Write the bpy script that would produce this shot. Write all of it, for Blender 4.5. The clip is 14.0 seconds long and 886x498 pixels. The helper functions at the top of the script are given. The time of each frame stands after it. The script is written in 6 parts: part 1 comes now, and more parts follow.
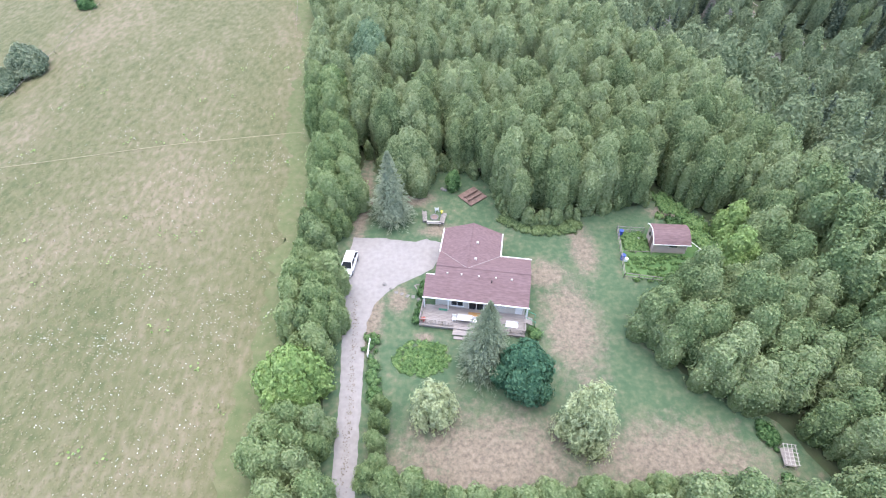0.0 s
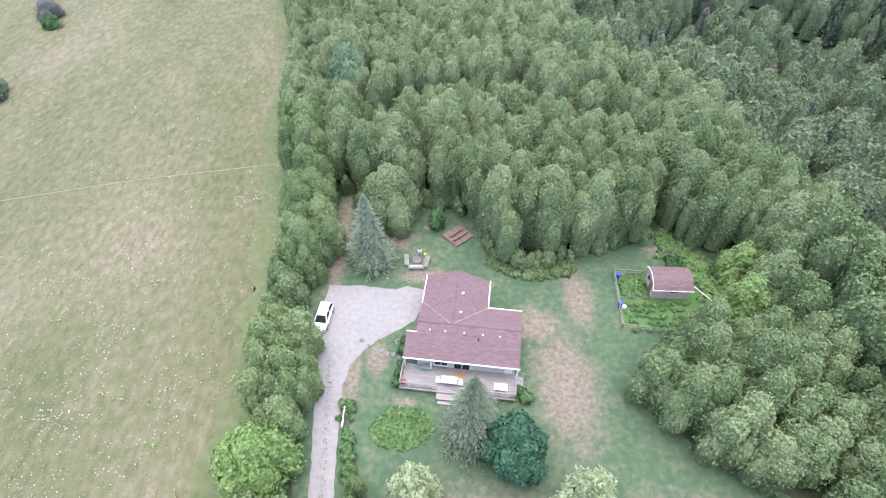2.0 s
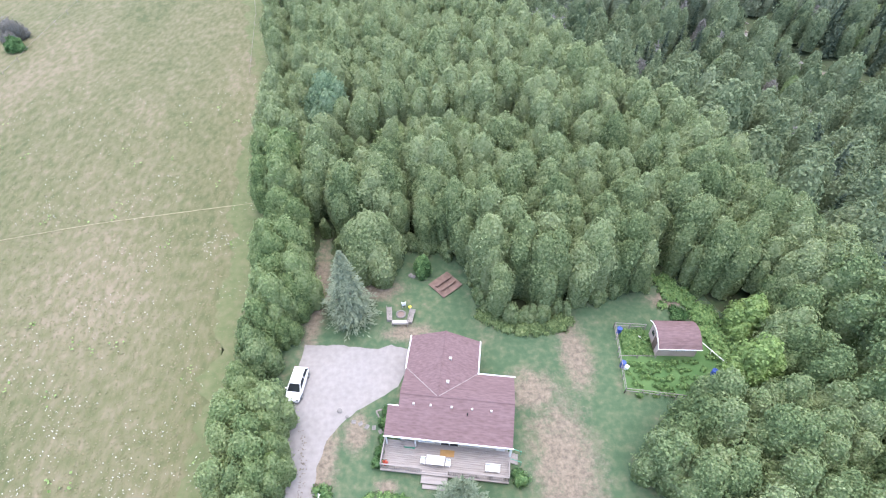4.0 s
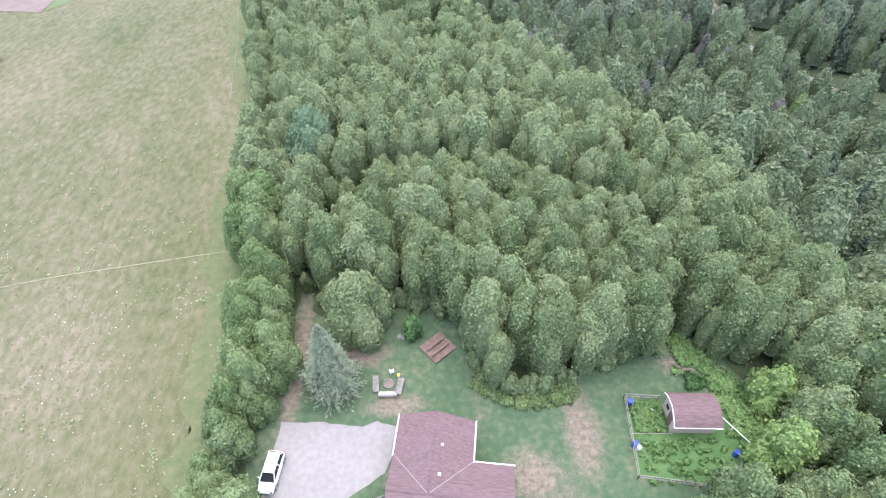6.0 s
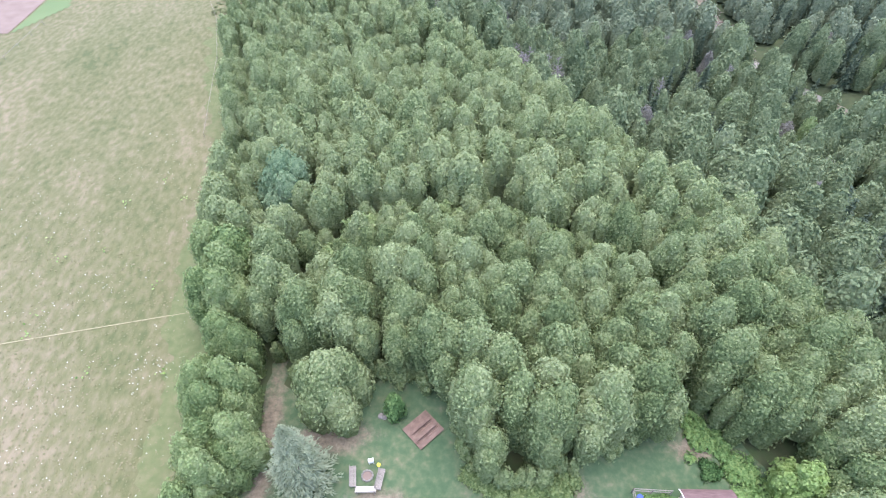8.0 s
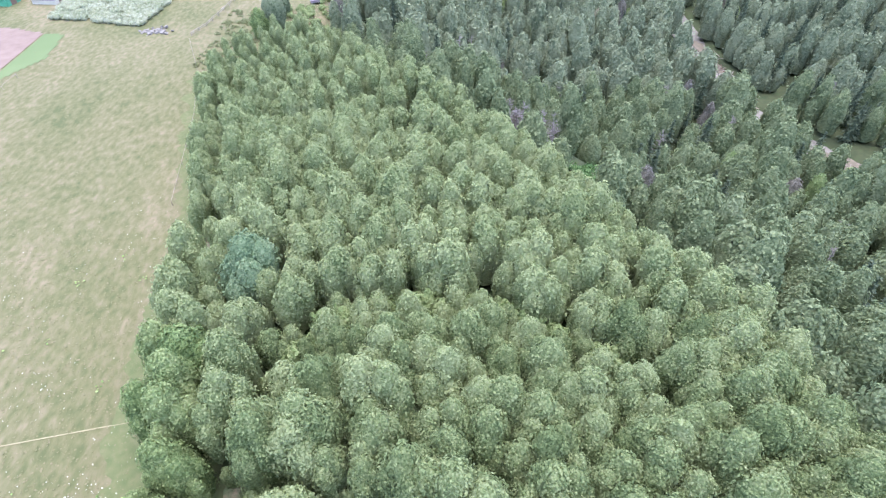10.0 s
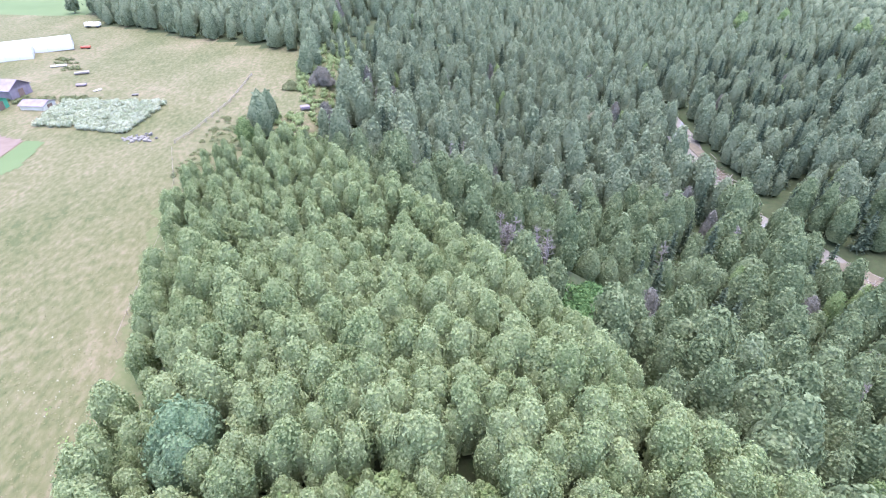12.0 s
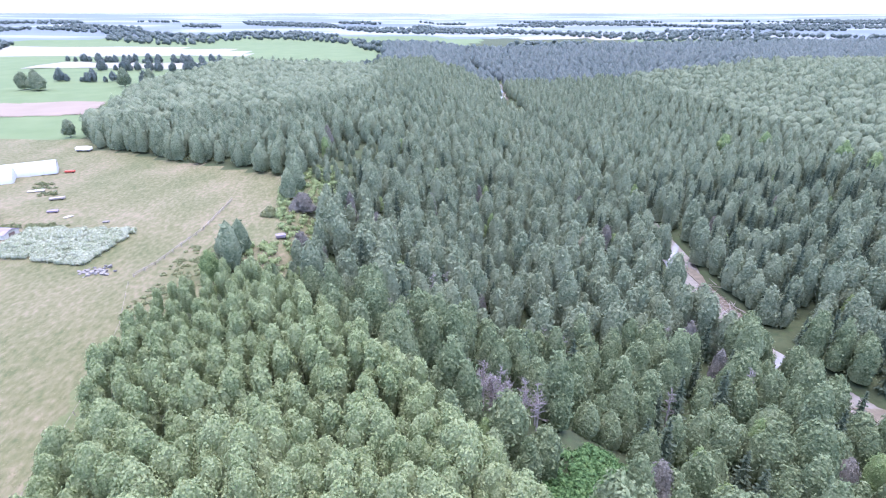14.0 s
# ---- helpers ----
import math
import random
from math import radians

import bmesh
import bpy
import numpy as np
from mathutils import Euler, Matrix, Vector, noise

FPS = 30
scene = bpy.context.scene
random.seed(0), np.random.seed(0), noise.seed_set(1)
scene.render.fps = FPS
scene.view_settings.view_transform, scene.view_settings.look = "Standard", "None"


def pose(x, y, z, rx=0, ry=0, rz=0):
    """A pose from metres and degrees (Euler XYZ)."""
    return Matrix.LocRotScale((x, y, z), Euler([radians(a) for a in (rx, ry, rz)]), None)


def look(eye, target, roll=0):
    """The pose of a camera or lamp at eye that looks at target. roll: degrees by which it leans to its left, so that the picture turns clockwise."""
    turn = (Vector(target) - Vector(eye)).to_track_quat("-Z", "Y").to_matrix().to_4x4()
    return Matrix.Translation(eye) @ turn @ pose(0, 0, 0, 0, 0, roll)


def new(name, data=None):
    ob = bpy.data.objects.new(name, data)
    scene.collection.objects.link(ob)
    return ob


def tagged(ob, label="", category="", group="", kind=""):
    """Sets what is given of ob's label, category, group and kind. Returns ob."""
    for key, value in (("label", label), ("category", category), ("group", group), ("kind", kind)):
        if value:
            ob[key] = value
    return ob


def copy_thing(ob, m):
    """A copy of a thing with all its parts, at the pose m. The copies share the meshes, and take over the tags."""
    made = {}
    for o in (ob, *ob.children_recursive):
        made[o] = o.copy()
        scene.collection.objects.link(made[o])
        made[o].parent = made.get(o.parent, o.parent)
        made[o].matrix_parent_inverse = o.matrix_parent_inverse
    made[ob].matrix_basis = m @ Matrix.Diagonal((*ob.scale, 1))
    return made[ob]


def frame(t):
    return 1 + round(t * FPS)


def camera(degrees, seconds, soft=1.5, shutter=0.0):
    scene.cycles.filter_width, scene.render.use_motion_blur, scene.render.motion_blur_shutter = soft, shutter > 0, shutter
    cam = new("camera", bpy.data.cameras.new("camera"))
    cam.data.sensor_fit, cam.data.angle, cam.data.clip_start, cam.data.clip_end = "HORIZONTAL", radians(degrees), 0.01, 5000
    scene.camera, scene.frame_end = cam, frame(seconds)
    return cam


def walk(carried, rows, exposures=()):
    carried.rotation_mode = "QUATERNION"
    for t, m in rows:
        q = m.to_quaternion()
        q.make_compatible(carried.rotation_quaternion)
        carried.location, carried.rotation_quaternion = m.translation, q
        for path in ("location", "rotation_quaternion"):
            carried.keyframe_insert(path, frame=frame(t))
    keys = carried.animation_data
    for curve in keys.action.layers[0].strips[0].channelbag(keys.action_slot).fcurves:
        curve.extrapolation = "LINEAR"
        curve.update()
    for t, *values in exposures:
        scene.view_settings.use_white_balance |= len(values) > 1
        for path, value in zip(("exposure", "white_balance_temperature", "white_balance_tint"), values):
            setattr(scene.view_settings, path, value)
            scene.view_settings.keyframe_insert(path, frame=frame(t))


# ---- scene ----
cam = camera(79.4, 14.0, soft=1.2)
METRES, EYE, TILT, LEAN, TURN = 78.0, 55.8, -46.9, 0.0, 0.0
ROWS = [
    (0.0, 0.0, 0.0, 0.0, 0.0, 0.0, -0.0),
    (0.5, 0.0041, 0.0181, 0.0196, 0.23, -0.0, -0.21),
    (1.0, 0.0091, 0.0379, 0.04, 0.04, 0.05, 0.02),
    (1.5, 0.0141, 0.056, 0.0592, -0.4, 0.07, 0.5),
    (2.0, 0.0195, 0.075, 0.0802, -0.64, 0.07, 0.75),
    (2.5, 0.0238, 0.0931, 0.1001, -0.69, 0.11, 0.82),
    (3.0, 0.0285, 0.1129, 0.1221, -0.91, 0.11, 1.07),
    (5.5, 0.0473, 0.2114, 0.235, -1.35, 0.12, 1.65),
    (6.0, 0.0511, 0.2337, 0.259, -1.42, 0.14, 1.77),
    (6.5, 0.0554, 0.2547, 0.2812, -1.56, 0.14, 1.9),
    (7.0, 0.0607, 0.2777, 0.3066, -1.69, 0.09, 2.0),
    (7.5, 0.0663, 0.2997, 0.3309, -1.72, 0.1, 2.03),
    (10.0, 0.1096, 0.4146, 0.4657, -1.72, 3.09, 1.91),
    (10.5, 0.121, 0.44, 0.4934, -1.64, 4.49, 1.81),
    (11.0, 0.1333, 0.4686, 0.5265, -1.58, 6.7, 1.72),
    (11.5, 0.1447, 0.4959, 0.5577, -1.58, 9.03, 1.71),
    (12.0, 0.1585, 0.526, 0.592, -1.57, 11.58, 1.68),
    (12.5, 0.1714, 0.5542, 0.6244, -1.58, 14.1, 1.66),
    (13.0, 0.1861, 0.5843, 0.6601, -1.57, 17.05, 1.64),
    (13.5, 0.2013, 0.612, 0.6936, -1.67, 19.83, 1.74),
    (14.0, 0.2201, 0.6416, 0.7304, -1.76, 22.84, 1.83),
]
walk(cam, [(t, pose(0, 0, EYE, TILT, LEAN, TURN) @ pose(METRES * x, METRES * y, METRES * z, 90 + pitch, roll, yaw)) for t, x, y, z, yaw, pitch, roll in ROWS],
     ((0.0, 2.05, 6450, 13), (6.5, 2.1, 6430, 13), (11.0, 2.32, 6320, 17), (12.5, 2.36, 6200, 20), (14.0, 2.27, 5950, 25)))

# ---- world and sun: high thin overcast, soft light ----
SUN_EL, SUN_AZ = 86.0, 18.0
world = bpy.data.worlds.new("sky")
scene.world = world
world.use_nodes = True
wn = world.node_tree
sky = wn.nodes.new("ShaderNodeTexSky")
sky.sky_type = 'NISHITA'
sky.sun_disc = False
sky.sun_elevation, sky.sun_rotation = radians(SUN_EL), radians(SUN_AZ)
sky.dust_density, sky.air_density, sky.ozone_density = 1.2, 1.0, 1.0
wn.links.new(sky.outputs[0], wn.nodes["Background"].inputs[0])
wn.nodes["Background"].inputs[1].default_value = 0.15
sun_data = bpy.data.lights.new("sun", 'SUN')
sun_data.energy, sun_data.angle, sun_data.color = 1.55, radians(85), (1.0, 0.96, 0.9)
sun = new("sun", sun_data)
_a, _e = radians(SUN_AZ), radians(SUN_EL)
sun.matrix_world = look((0, 0, 0), (-math.sin(_a) * math.cos(_e), -math.cos(_a) * math.cos(_e), -math.sin(_e)))


# ---- materials ----
def tint(ramp, stops):
    els = ramp.color_ramp.elements
    while len(els) < len(stops):
        els.new(0.5)
    for e, (p, c) in zip(els, stops):
        e.position, e.color = p, (*c, 1)


def surface(name, stops, scale=1.0, rough=0.8, bump=0.3, fine=8.0, detail=6.0, metal=0.0, coarse=0.12, amount=0.35, stretch=(1, 1, 1), relief=0.05):
    """Colour from noise at two scales, with relief."""
    m = bpy.data.materials.new(name)
    m.use_nodes = True
    n, l = m.node_tree.nodes, m.node_tree.links
    b = n["Principled BSDF"]
    b.inputs["Roughness"].default_value, b.inputs["Metallic"].default_value = rough, metal
    b.inputs["Specular IOR Level"].default_value = 0.25
    co = n.new("ShaderNodeTexCoord")
    mp = n.new("ShaderNodeMapping")
    mp.inputs["Scale"].default_value = stretch
    l.new(co.outputs["Object"], mp.inputs[0])
    t1, t2, t3 = (n.new("ShaderNodeTexNoise") for _ in range(3))
    for t, s in ((t1, scale), (t2, scale * coarse), (t3, scale * fine)):
        t.inputs["Scale"].default_value, t.inputs["Detail"].default_value = s, detail
        l.new(mp.outputs[0], t.inputs[0])
    mix = n.new("ShaderNodeMix")
    mix.inputs[0].default_value = amount
    l.new(t1.outputs[0], mix.inputs[2])
    l.new(t2.outputs[0], mix.inputs[3])
    r = n.new("ShaderNodeValToRGB")
    tint(r, stops)
    l.new(mix.outputs[0], r.inputs[0])
    l.new(r.outputs[0], b.inputs["Base Color"])
    bp = n.new("ShaderNodeBump")
    bp.inputs["Strength"].default_value, bp.inputs["Distance"].default_value = bump, relief
    l.new(t3.outputs[0], bp.inputs["Height"])
    l.new(bp.outputs[0], b.inputs["Normal"])
    return m


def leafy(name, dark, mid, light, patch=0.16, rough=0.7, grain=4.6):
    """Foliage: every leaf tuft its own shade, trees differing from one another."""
    m = bpy.data.materials.new(name)
    m.use_nodes = True
    n, l = m.node_tree.nodes, m.node_tree.links
    b = n["Principled BSDF"]
    b.inputs["Roughness"].default_value = rough
    b.inputs["Specular IOR Level"].default_value = 0.12
    geo, info = n.new("ShaderNodeNewGeometry"), n.new("ShaderNodeObjectInfo")
    ns = n.new("ShaderNodeTexNoise")
    ns.inputs["Scale"].default_value, ns.inputs["Detail"].default_value = patch, 2
    l.new(geo.outputs["Position"], ns.inputs[0])
    parts = [(geo.outputs["Random Per Island"], 0.24), (info.outputs["Random"], 0.3), (ns.outputs[0], 0.62)]
    last = None
    for sock, w in parts:
        k = n.new("ShaderNodeMath")
        k.operation = 'MULTIPLY_ADD'
        l.new(sock, k.inputs[0])
        k.inputs[1].default_value = w
        if last:
            l.new(last, k.inputs[2])
        else:
            k.inputs[2].default_value = 0.0
        last = k.outputs[0]
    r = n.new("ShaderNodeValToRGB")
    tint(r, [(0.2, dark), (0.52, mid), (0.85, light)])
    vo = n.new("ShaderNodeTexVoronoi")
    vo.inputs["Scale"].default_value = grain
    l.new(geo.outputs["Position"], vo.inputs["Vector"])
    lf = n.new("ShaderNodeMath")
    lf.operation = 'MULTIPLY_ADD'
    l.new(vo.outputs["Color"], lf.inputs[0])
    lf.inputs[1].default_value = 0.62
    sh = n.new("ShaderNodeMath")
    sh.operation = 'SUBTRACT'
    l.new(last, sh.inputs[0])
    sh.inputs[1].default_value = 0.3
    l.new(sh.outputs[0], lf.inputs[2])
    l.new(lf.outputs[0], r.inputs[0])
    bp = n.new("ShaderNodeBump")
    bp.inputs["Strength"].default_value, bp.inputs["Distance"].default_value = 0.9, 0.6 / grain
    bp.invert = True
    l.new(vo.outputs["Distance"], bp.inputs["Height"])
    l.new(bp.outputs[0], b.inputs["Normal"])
    l.new(r.outputs[0], b.inputs["Base Color"])
    tr = n.new("ShaderNodeBsdfTranslucent")
    l.new(r.outputs[0], tr.inputs[0])
    mx = n.new("ShaderNodeMixShader")
    mx.inputs[0].default_value = 0.36
    l.new(b.outputs[0], mx.inputs[1])
    l.new(tr.outputs[0], mx.inputs[2])
    l.new(mx.outputs[0], n["Material Output"].inputs[0])
    return m


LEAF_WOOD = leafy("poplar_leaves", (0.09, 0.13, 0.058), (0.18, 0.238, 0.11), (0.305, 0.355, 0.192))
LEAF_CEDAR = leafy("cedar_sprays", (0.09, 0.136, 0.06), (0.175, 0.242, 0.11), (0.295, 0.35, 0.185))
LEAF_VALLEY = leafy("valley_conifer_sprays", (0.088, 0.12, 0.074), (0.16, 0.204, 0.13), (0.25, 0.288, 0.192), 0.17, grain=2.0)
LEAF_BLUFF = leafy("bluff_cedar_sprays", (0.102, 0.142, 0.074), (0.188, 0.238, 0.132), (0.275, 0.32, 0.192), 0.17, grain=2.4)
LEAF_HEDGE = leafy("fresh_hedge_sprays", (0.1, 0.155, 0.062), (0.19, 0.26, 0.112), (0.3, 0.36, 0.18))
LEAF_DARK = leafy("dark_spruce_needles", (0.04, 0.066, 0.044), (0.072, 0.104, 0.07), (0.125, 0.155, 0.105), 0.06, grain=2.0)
# far trees: the haze of distance is painted into this greyer, bluer leaf colour
LEAF_HAZED = leafy("hazed_foliage", (0.105, 0.14, 0.128), (0.145, 0.18, 0.168), (0.19, 0.222, 0.21), 0.02, grain=0.6)
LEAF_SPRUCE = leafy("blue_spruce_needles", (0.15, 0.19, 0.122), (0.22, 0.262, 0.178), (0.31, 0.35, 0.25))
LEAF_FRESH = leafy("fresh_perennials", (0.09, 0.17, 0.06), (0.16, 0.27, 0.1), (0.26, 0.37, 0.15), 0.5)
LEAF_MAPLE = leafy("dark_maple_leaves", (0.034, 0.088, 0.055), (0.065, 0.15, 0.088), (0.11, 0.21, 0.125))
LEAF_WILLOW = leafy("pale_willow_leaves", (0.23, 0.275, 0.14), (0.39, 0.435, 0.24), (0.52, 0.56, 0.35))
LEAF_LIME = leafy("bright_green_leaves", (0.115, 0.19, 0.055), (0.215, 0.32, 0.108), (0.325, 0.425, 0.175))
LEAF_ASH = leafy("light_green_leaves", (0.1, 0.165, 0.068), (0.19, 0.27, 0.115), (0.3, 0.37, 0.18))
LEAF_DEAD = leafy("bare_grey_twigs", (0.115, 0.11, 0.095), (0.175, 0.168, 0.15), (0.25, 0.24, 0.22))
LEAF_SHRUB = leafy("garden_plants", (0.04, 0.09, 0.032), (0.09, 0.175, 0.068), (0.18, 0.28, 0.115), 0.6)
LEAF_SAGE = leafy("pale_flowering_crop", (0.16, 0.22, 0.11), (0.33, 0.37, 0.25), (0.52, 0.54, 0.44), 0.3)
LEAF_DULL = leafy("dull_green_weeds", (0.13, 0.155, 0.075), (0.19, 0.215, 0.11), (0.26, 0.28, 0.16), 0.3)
GRASS = surface("dry_grass_tufts", [(0.34, (0.102, 0.106, 0.052)), (0.5, (0.134, 0.128, 0.07)), (0.66, (0.18, 0.156, 0.102))], 2.5, 0.95, 0.3, 8)
PETAL = leafy("white_meadow_flowers", (0.5, 0.5, 0.42), (0.68, 0.68, 0.62), (0.8, 0.8, 0.76), 0.3)
BARK = surface("bark", [(0.3, (0.09, 0.075, 0.06)), (0.7, (0.22, 0.19, 0.16))], 3, 0.9, 0.6, 6, stretch=(1, 1, 0.2))
DEADWOOD = surface("bleached_wood", [(0.3, (0.16, 0.135, 0.12)), (0.7, (0.36, 0.32, 0.3))], 2, 0.9, 0.5)
MEADOW = surface("dry_meadow", [(0.37, (0.074, 0.086, 0.038)), (0.46, (0.106, 0.107, 0.053)), (0.54, (0.134, 0.124, 0.071)), (0.65, (0.184, 0.152, 0.105))], 1.1, 0.95, 0.6, 8, 14, amount=0.5, coarse=0.05, relief=0.1, stretch=(1, 0.5, 1))
LAWN = surface("patchy_lawn", [(0.3, (0.046, 0.088, 0.046)), (0.47, (0.066, 0.108, 0.058)), (0.58, (0.098, 0.126, 0.072)), (0.7, (0.17, 0.152, 0.105))], 1.3, 0.95, 0.7, 14, 15, amount=0.4, coarse=0.2, relief=0.12)
DRY = [(5, 21.5, 12.5, 7), (24, 21.5, 11, 5.5), (16.3, 39, 4.2, 9), (14.2, 47.5, 3.6, 3), (20, 52, 2.2, 5.5), (-0.5, 56, 3.4, 1.6), (-5.5, 63, 5, 2.2), (33.5, 60, 2.6, 1.6), (-9, 40, 1.6, 6), (-12.4, 62, 1.6, 12), (-2.2, 37.2, 1.3, 0.8), (-5.8, 43, 1.6, 2.5)]


def dry_patches(m, colour):
    """Scorched patches of their own shape in the lawn, with ragged rims."""
    n, l = m.node_tree.nodes, m.node_tree.links
    b = n["Principled BSDF"]
    geo = n.new("ShaderNodeNewGeometry")
    ns = n.new("ShaderNodeTexNoise")
    ns.inputs["Scale"].default_value, ns.inputs["Detail"].default_value, ns.inputs["Roughness"].default_value = 0.75, 12, 0.8
    l.new(geo.outputs["Position"], ns.inputs[0])
    last = None
    for x, y, rx, ry in DRY:
        mp = n.new("ShaderNodeMapping")
        mp.vector_type = 'POINT'
        mp.inputs["Scale"].default_value = (1 / rx, 1 / ry, 0)
        mp.inputs["Location"].default_value = (-x / rx, -y / ry, 0)
        l.new(geo.outputs["Position"], mp.inputs[0])
        d = n.new("ShaderNodeVectorMath")
        d.operation = 'LENGTH'
        l.new(mp.outputs[0], d.inputs[0])
        if last is None:
            last = d.outputs["Value"]
        else:
            k = n.new("ShaderNodeMath")
            k.operation = 'MINIMUM'
            l.new(last, k.inputs[0])
            l.new(d.outputs["Value"], k.inputs[1])
            last = k.outputs[0]
    add = n.new("ShaderNodeMath")
    add.operation = 'MULTIPLY_ADD'
    l.new(ns.outputs[0], add.inputs[0])
    add.inputs[1].default_value = 2.7
    l.new(last, add.inputs[2])
    mr = n.new("ShaderNodeMapRange")
    mr.interpolation_type = 'SMOOTHSTEP'
    for k, v in ((1, 1.7), (2, 2.6), (3, 0.88), (4, 0.0)):
        mr.inputs[k].default_value = v
    l.new(add.outputs[0], mr.inputs[0])
    mix = n.new("ShaderNodeMix")
    mix.data_type = 'RGBA'
    l.new(mr.outputs[0], mix.inputs[0])
    old = b.inputs["Base Color"].links[0].from_socket
    l.new(old, mix.inputs[6])
    mott = n.new("ShaderNodeTexNoise")
    mott.inputs["Scale"].default_value, mott.inputs["Detail"].default_value, mott.inputs["Roughness"].default_value = 1.8, 10, 0.75
    l.new(geo.outputs["Position"], mott.inputs[0])
    straw = n.new("ShaderNodeValToRGB")
    tint(straw, [(0.36, tuple(c * 0.6 for c in colour)), (0.5, colour), (0.63, tuple(c * 1.4 for c in colour))])
    l.new(mott.outputs[0], straw.inputs[0])
    l.new(straw.outputs[0], mix.inputs[7])
    l.new(mix.outputs[2], b.inputs["Base Color"])


dry_patches(LAWN, (0.192, 0.152, 0.12))
LITTER = surface("forest_floor", [(0.3, (0.03, 0.048, 0.022)), (0.5, (0.05, 0.06, 0.03)), (0.7, (0.045, 0.08, 0.03))], 0.6, 0.95, 0.8, 8)
PASTURE = surface("green_farm_field", [(0.3, (0.085, 0.125, 0.055)), (0.7, (0.12, 0.158, 0.076))], 0.05, 0.95, 0.3, 20)
WHEAT = surface("ripe_grain_field", [(0.3, (0.205, 0.198, 0.178)), (0.7, (0.255, 0.245, 0.22))], 0.05, 0.95, 0.3, 20)
# farmland with a blue-grey aerial haze put into its base colour
HAZED_LAND = surface("hazed_farmland", [(0.38, (0.095, 0.122, 0.135)), (0.5, (0.115, 0.142, 0.155)), (0.56, (0.22, 0.24, 0.235)), (0.62, (0.115, 0.142, 0.155))], 0.004, 0.95, 0.1, 20, stretch=(0.35, 1, 1))
GRAVEL = surface("pale_gravel", [(0.34, (0.212, 0.194, 0.187)), (0.5, (0.24, 0.221, 0.214)), (0.66, (0.268, 0.248, 0.24))], 1.6, 0.95, 0.8, 12, 10)
WATER = surface("river_water", [(0.3, (0.17, 0.155, 0.14)), (0.7, (0.27, 0.25, 0.235))], 0.5, 0.12, 0.12, 4)
WATER.node_tree.nodes["Principled BSDF"].inputs["Specular IOR Level"].default_value = 1.0
SHINGLE = surface("red_brown_shingles", [(0.3, (0.11, 0.07, 0.072)), (0.5, (0.145, 0.094, 0.097)), (0.72, (0.18, 0.122, 0.126))], 2.4, 0.9, 0.5, 10, 8, relief=0.02, stretch=(0.55, 2.2, 2.2), amount=0.2)
SIDING = surface("beige_siding", [(0.3, (0.5, 0.47, 0.43)), (0.7, (0.62, 0.59, 0.54))], 1.0, 0.7, 0.1)
WHITE = surface("white_paint", [(0.3, (0.74, 0.74, 0.74)), (0.7, (0.82, 0.82, 0.82))], 1.5, 0.5, 0.05)
DECKWOOD = surface("weathered_deck_wood", [(0.3, (0.19, 0.165, 0.155)), (0.7, (0.31, 0.28, 0.265))], 2.0, 0.85, 0.4, stretch=(0.3, 3, 1))
DEADGREY = surface("grey_dead_wood", [(0.3, (0.2, 0.175, 0.172)), (0.7, (0.34, 0.31, 0.31))], 2, 0.9, 0.5)
PALEWOOD = surface("pale_bare_wood", [(0.3, (0.36, 0.33, 0.31)), (0.7, (0.48, 0.45, 0.42))], 2, 0.85, 0.3)
TRODDEN = surface("trodden_grass", [(0.3, (0.2, 0.18, 0.11)), (0.7, (0.29, 0.26, 0.17))], 0.6, 0.95, 0.3)
DIRT = surface("red_brown_tilled_soil", [(0.3, (0.145, 0.105, 0.092)), (0.7, (0.205, 0.155, 0.138))], 0.4, 0.95, 0.6, 10)
SOIL = surface("weedy_garden_soil", [(0.3, (0.05, 0.105, 0.035)), (0.6, (0.08, 0.14, 0.05)), (0.75, (0.13, 0.13, 0.07))], 0.6, 0.95, 0.6, 10)
STUBBLE = surface("tan_stubble", [(0.3, (0.175, 0.14, 0.112)), (0.7, (0.215, 0.172, 0.14))], 0.05, 0.95, 0.3, 20)
CARPAINT = surface("white_car_paint", [(0.3, (0.78, 0.78, 0.78)), (0.7, (0.83, 0.83, 0.83))], 0.5, 0.2, 0.0)
GLASS = surface("dark_window_glass", [(0.3, (0.012, 0.015, 0.018)), (0.7, (0.03, 0.034, 0.038))], 0.8, 0.05, 0.0)
RUBBER = surface("black_rubber", [(0.3, (0.02, 0.02, 0.02)), (0.7, (0.035, 0.035, 0.035))], 4, 0.8, 0.2)
STEEL = surface("dull_steel", [(0.3, (0.3, 0.3, 0.31)), (0.7, (0.45, 0.45, 0.46))], 2, 0.45, 0.1, metal=0.7)
BLUE = surface("blue_plastic", [(0.3, (0.03, 0.06, 0.25)), (0.7, (0.06, 0.1, 0.34))], 2, 0.5, 0.05)
GREENPAINT = surface("green_painted_metal", [(0.3, (0.05, 0.25, 0.16)), (0.7, (0.09, 0.33, 0.22))], 1, 0.6, 0.1)
YELLOW = surface("yellow_plastic", [(0.3, (0.65, 0.55, 0.04)), (0.7, (0.75, 0.65, 0.08))], 2, 0.5, 0.05)
REDPAINT = surface("faded_red_paint", [(0.3, (0.33, 0.06, 0.04)), (0.7, (0.45, 0.1, 0.07))], 2, 0.6, 0.1)
ORANGE = surface("orange_brown_mat", [(0.3, (0.26, 0.15, 0.06)), (0.7, (0.35, 0.21, 0.09))], 2, 0.9, 0.3)
GREYTIN = surface("purple_grey_tin", [(0.3, (0.16, 0.13, 0.17)), (0.7, (0.27, 0.23, 0.28))], 0.6, 0.6, 0.2)
